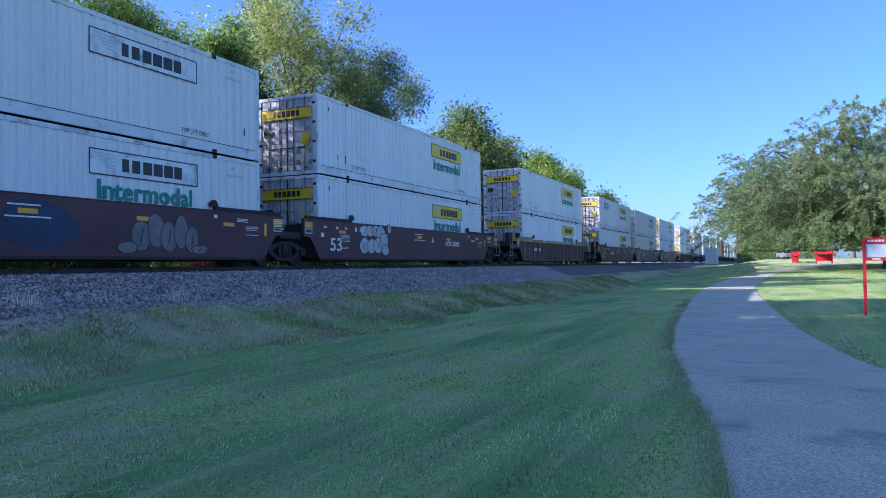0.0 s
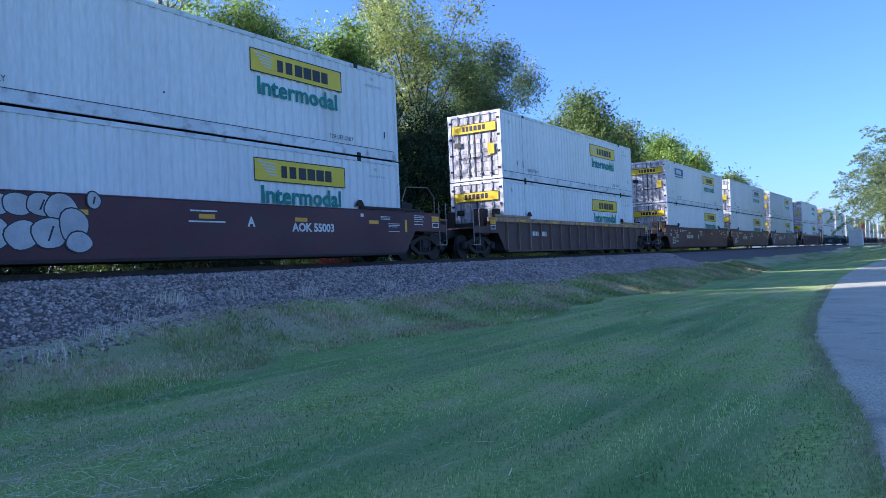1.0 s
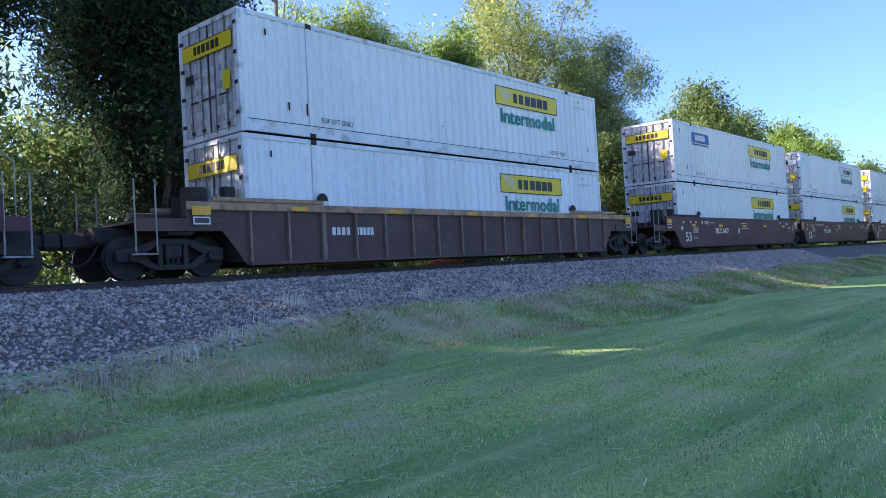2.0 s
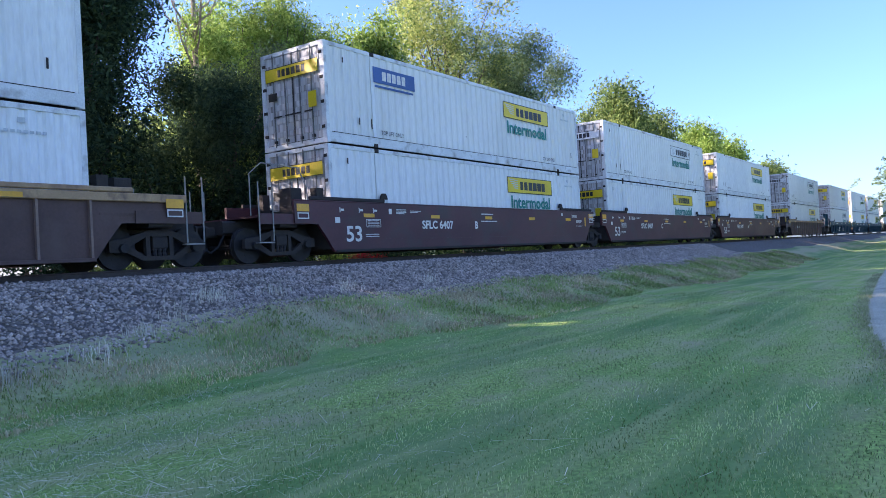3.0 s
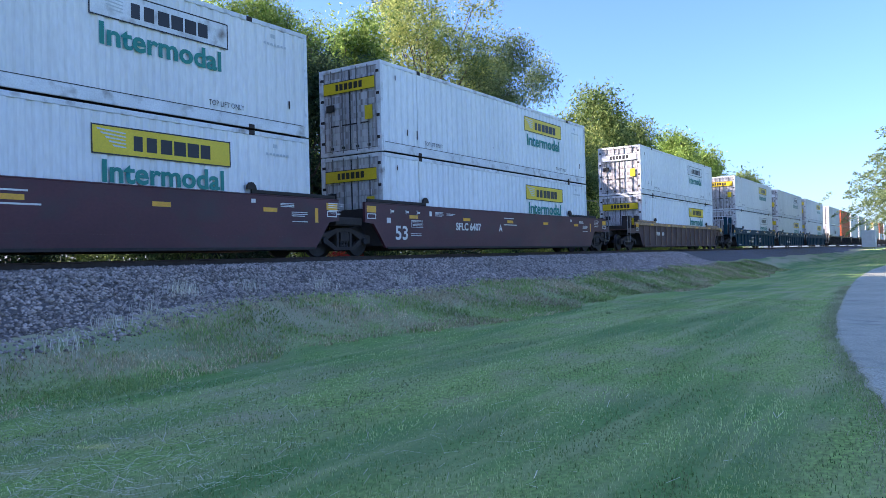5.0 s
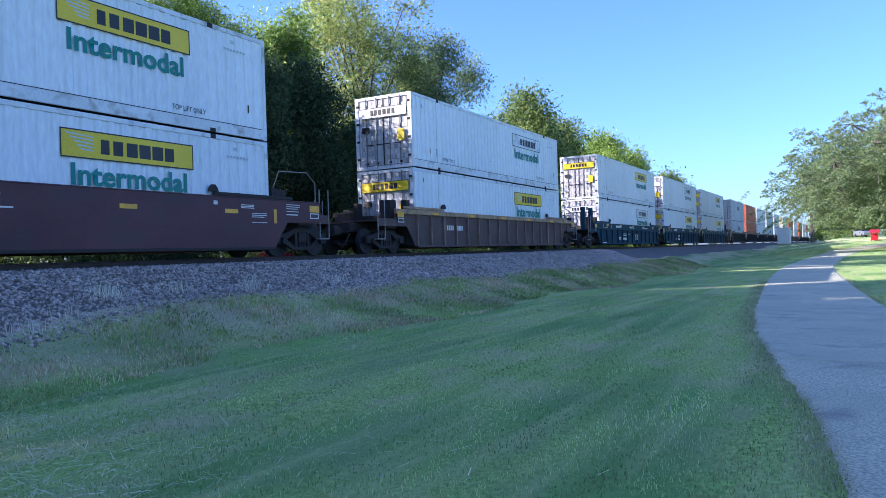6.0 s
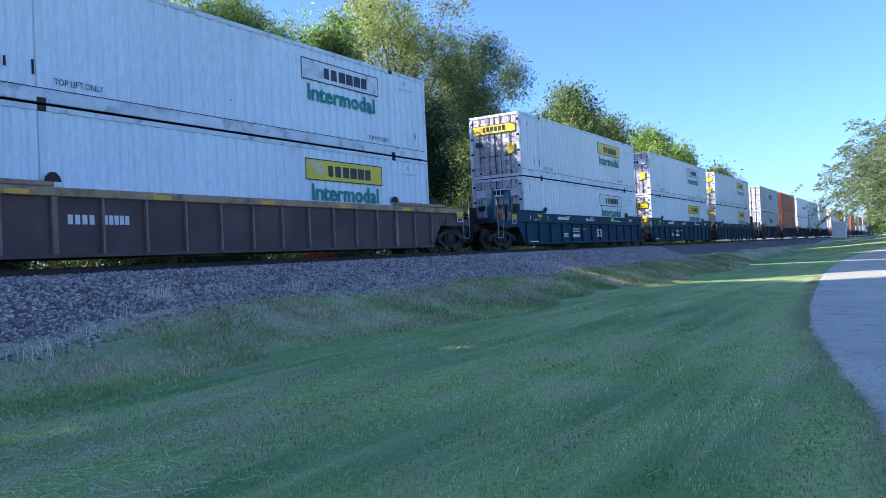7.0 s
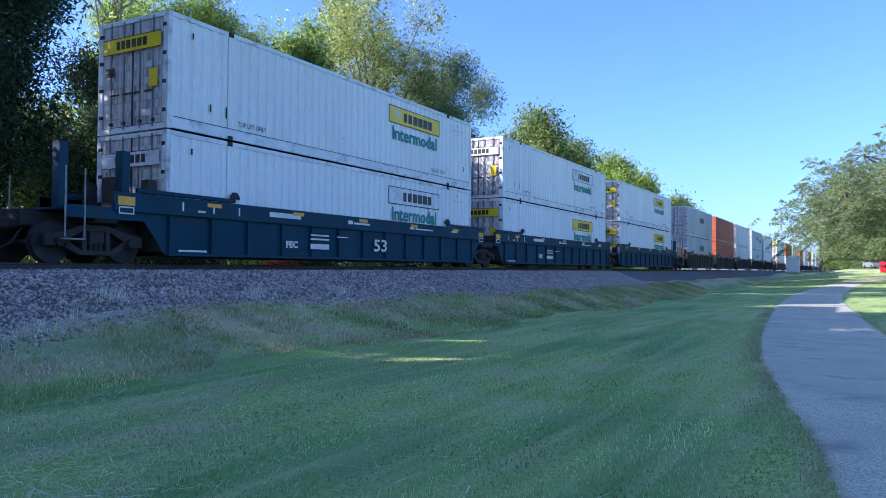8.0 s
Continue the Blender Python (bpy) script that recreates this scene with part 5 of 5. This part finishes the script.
def notice_board(x, y):
    b = thing("notice_board", "red-framed park notice board on two posts", "sign", at=pose(x, y, lie(x, y), 0, 0, -5))
    for s in (0.0, 0.62):
        part("post", Shape().box(s - 0.045, s + 0.045, -0.045, 0.045, -0.1, 2.28), RED, b)
    part("header", Shape().box(0.0475, 0.5725, -0.04, 0.04, 2.12, 2.3), RED, b)
    part("bottom_rail", Shape().box(0.0475, 0.5725, -0.04, 0.04, 1.62, 1.72), RED, b)
    part("panel", Shape().box(0.0475, 0.5725, -0.015, 0.015, 1.72, 2.12), PANEL, b, "pale printed sign face")
    bars = Shape()
    for k in range(5):
        bars.box(0.1 + 0.09 * k, 0.17 + 0.09 * k, -0.043, -0.04, 2.18, 2.24)
    bars.box(0.2, 0.42, -0.043, -0.04, 1.65, 1.69)
    part("lettering_block", bars, WHITE_INK, b)


def cabinet(x, y, z):
    c = thing("trackside_cabinet", "white metal signal cabinet beside the railway", "cabinet", at=pose(x, y, z))
    part("body", Shape().box(-0.78, 0.78, -0.9, 0.9, 0.15, 2.2, 0.03), SHEDM, c)
    part("roof", Shape().box(-0.86, 0.86, -0.98, 0.98, 2.2, 2.3), SHEDM, c)
    part("base", Shape().box(-0.7, 0.7, -0.8, 0.8, -0.1, 0.15), PATHM, c)
    part("door", Shape().box(-0.35, 0.35, -0.93, -0.9, 0.25, 2.05), SHEDM, c)


def pole(x, y, h, arm=True):
    p = thing("utility_pole", "weathered wooden utility pole with crossarm", "utility pole", at=pose(x, y, lie(x, y)))
    part("shaft", Shape().tube([(0, 0, -0.3), (0, 0, h)], [0.16, 0.1], 10), POLEM, p, smooth=True)
    if arm:
        part("crossarm", Shape().box(-1.2, 1.2, -0.06, 0.06, h - 0.8, h - 0.68), POLEM, p)
        for q in (-1.05, -0.5, 0.5, 1.05):
            part("insulator", Shape().tube([(q, 0, h - 0.68), (q, 0, h - 0.5)], [0.05, 0.03], 6), SHEDM, p)


def parked_car(x, y, turn):
    c = thing("parked_car", "silver estate car parked beyond the lawn", "car", at=pose(x, y, lie(x, y), 0, 0, turn))
    body = [(-2.3, 0.35), (2.3, 0.35), (2.35, 0.75), (2.2, 0.95), (1.0, 1.05), (0.3, 1.6), (-1.7, 1.65), (-2.25, 1.1), (-2.35, 0.7)]
    part("body", Shape().prism(body, -0.9, 0.9), CARPAINT, c)
    for s in (-1, 1):
        part("side_window", Shape().prism([(-1.9, 1.1), (0.75, 1.1), (0.2, 1.5), (-1.6, 1.53)], s * 0.905 - 0.005, s * 0.905 + 0.005), GLASSY, c)
        for q in (-1.4, 1.45):
            part("wheel", Shape().tube([(s * 0.72, q, 0.33), (s * 0.92, q, 0.33)], 0.33, 14), TYRE, c)
    part("windscreen", Shape().add([(-0.75, 1.0, 1.07), (0.75, 1.0, 1.07), (0.68, 0.33, 1.58), (-0.68, 0.33, 1.58)], [(0, 1, 2, 3)]), GLASSY, c)
    part("rear_window", Shape().add([(-0.7, -2.23, 1.15), (0.7, -2.23, 1.15), (0.66, -1.75, 1.62), (-0.66, -1.75, 1.62)], [(3, 2, 1, 0)]), GLASSY, c)
    for s in (-1, 1):
        part("tail_light", Shape().box(s * 0.75 - 0.1, s * 0.75 + 0.1, -2.38, -2.32, 0.85, 1.05), RED, c)


def red_shelter(x, y, w, h, turn=0):
    s = thing("play_frame", "red painted metal play frame on the grass", "play equipment", at=pose(x, y, lie(x, y), 0, 0, turn))
    for a in (-w / 2, w / 2):
        for b in (-0.6, 0.6):
            part("post", Shape().box(a - 0.06, a + 0.06, b - 0.06, b + 0.06, -0.1, h), RED, s)
    part("roof", Shape().prism([(-0.8, h), (0.8, h), (0.75, h + 0.12), (0, h + 0.45), (-0.75, h + 0.12)], -w / 2 - 0.2, w / 2 + 0.2), RED, s)
    part("panel", Shape().box(-w / 2, w / 2, 0.54, 0.58, h - 1.0, h - 0.1), RED, s)


def kerb_line():
    """Pale kerbs of a drive that crosses beyond the path."""
    for y, x0, x1 in ((117, -7, 20), (126, -6, 24)):
        sh = Shape()
        n = 14
        for i in range(n):
            a, b = x0 + (x1 - x0) * i / n, x0 + (x1 - x0) * (i + 0.98) / n
            z = lie((a + b) / 2, y)
            sh.box(a, b, y - 0.15, y + 0.15, z - 0.1, z + 0.14, 0.02)
        tagged(part("kerb", sh, PATHM), "pale concrete kerb of a distant drive", "kerb", kind="structure")


notice_board(2.62, 25.4)
cabinet(-8.0, 110.0, 1.3)
pole(-6.1, 142.0, 10.5)
pole(-7.0, 168.0, 10.5)
pole(-9.0, 230.0, 10.5)
parked_car(1.8, 150.0, 200)
red_shelter(6.0, 112.0, 1.9, 1.35)
red_shelter(2.6, 116.0, 0.7, 1.1)
kerb_line()


# ---- what moves ----


# seconds, metres by which the train lags behind its mean speed
LAG = ((0, 0.14), (0.5, 0.14), (1, -0.38), (1.7, -0.2), (2.5, 0.05), (3, 0.05), (3.5, -0.2), (4, 0), (4.5, 0), (5, 0.55), (5.8, 0.3), (6.5, 0), (7, -0.1), (7.5, 0.4), (8, 0))


def motions():
    for ob, y, z in train:
        walk(ob, [(t, pose(TRACK_X, y - t * SPEED + lag, z)) for t, lag in LAG])
    step = SPEED / FPS / 0.457
    frames = range(0, 8 * FPS + 1)
    for car in (car_a, car_b, car_c, car_d, car_e, car_f, car_g, car_h):
        for ob in car.children_recursive:
            if ob.name.split(".")[0] == "wheelset":
                x, y, z = ob.location
                walk(ob, [(k / FPS, pose(x, y, z, math.degrees(step * k))) for k in frames])


motions()
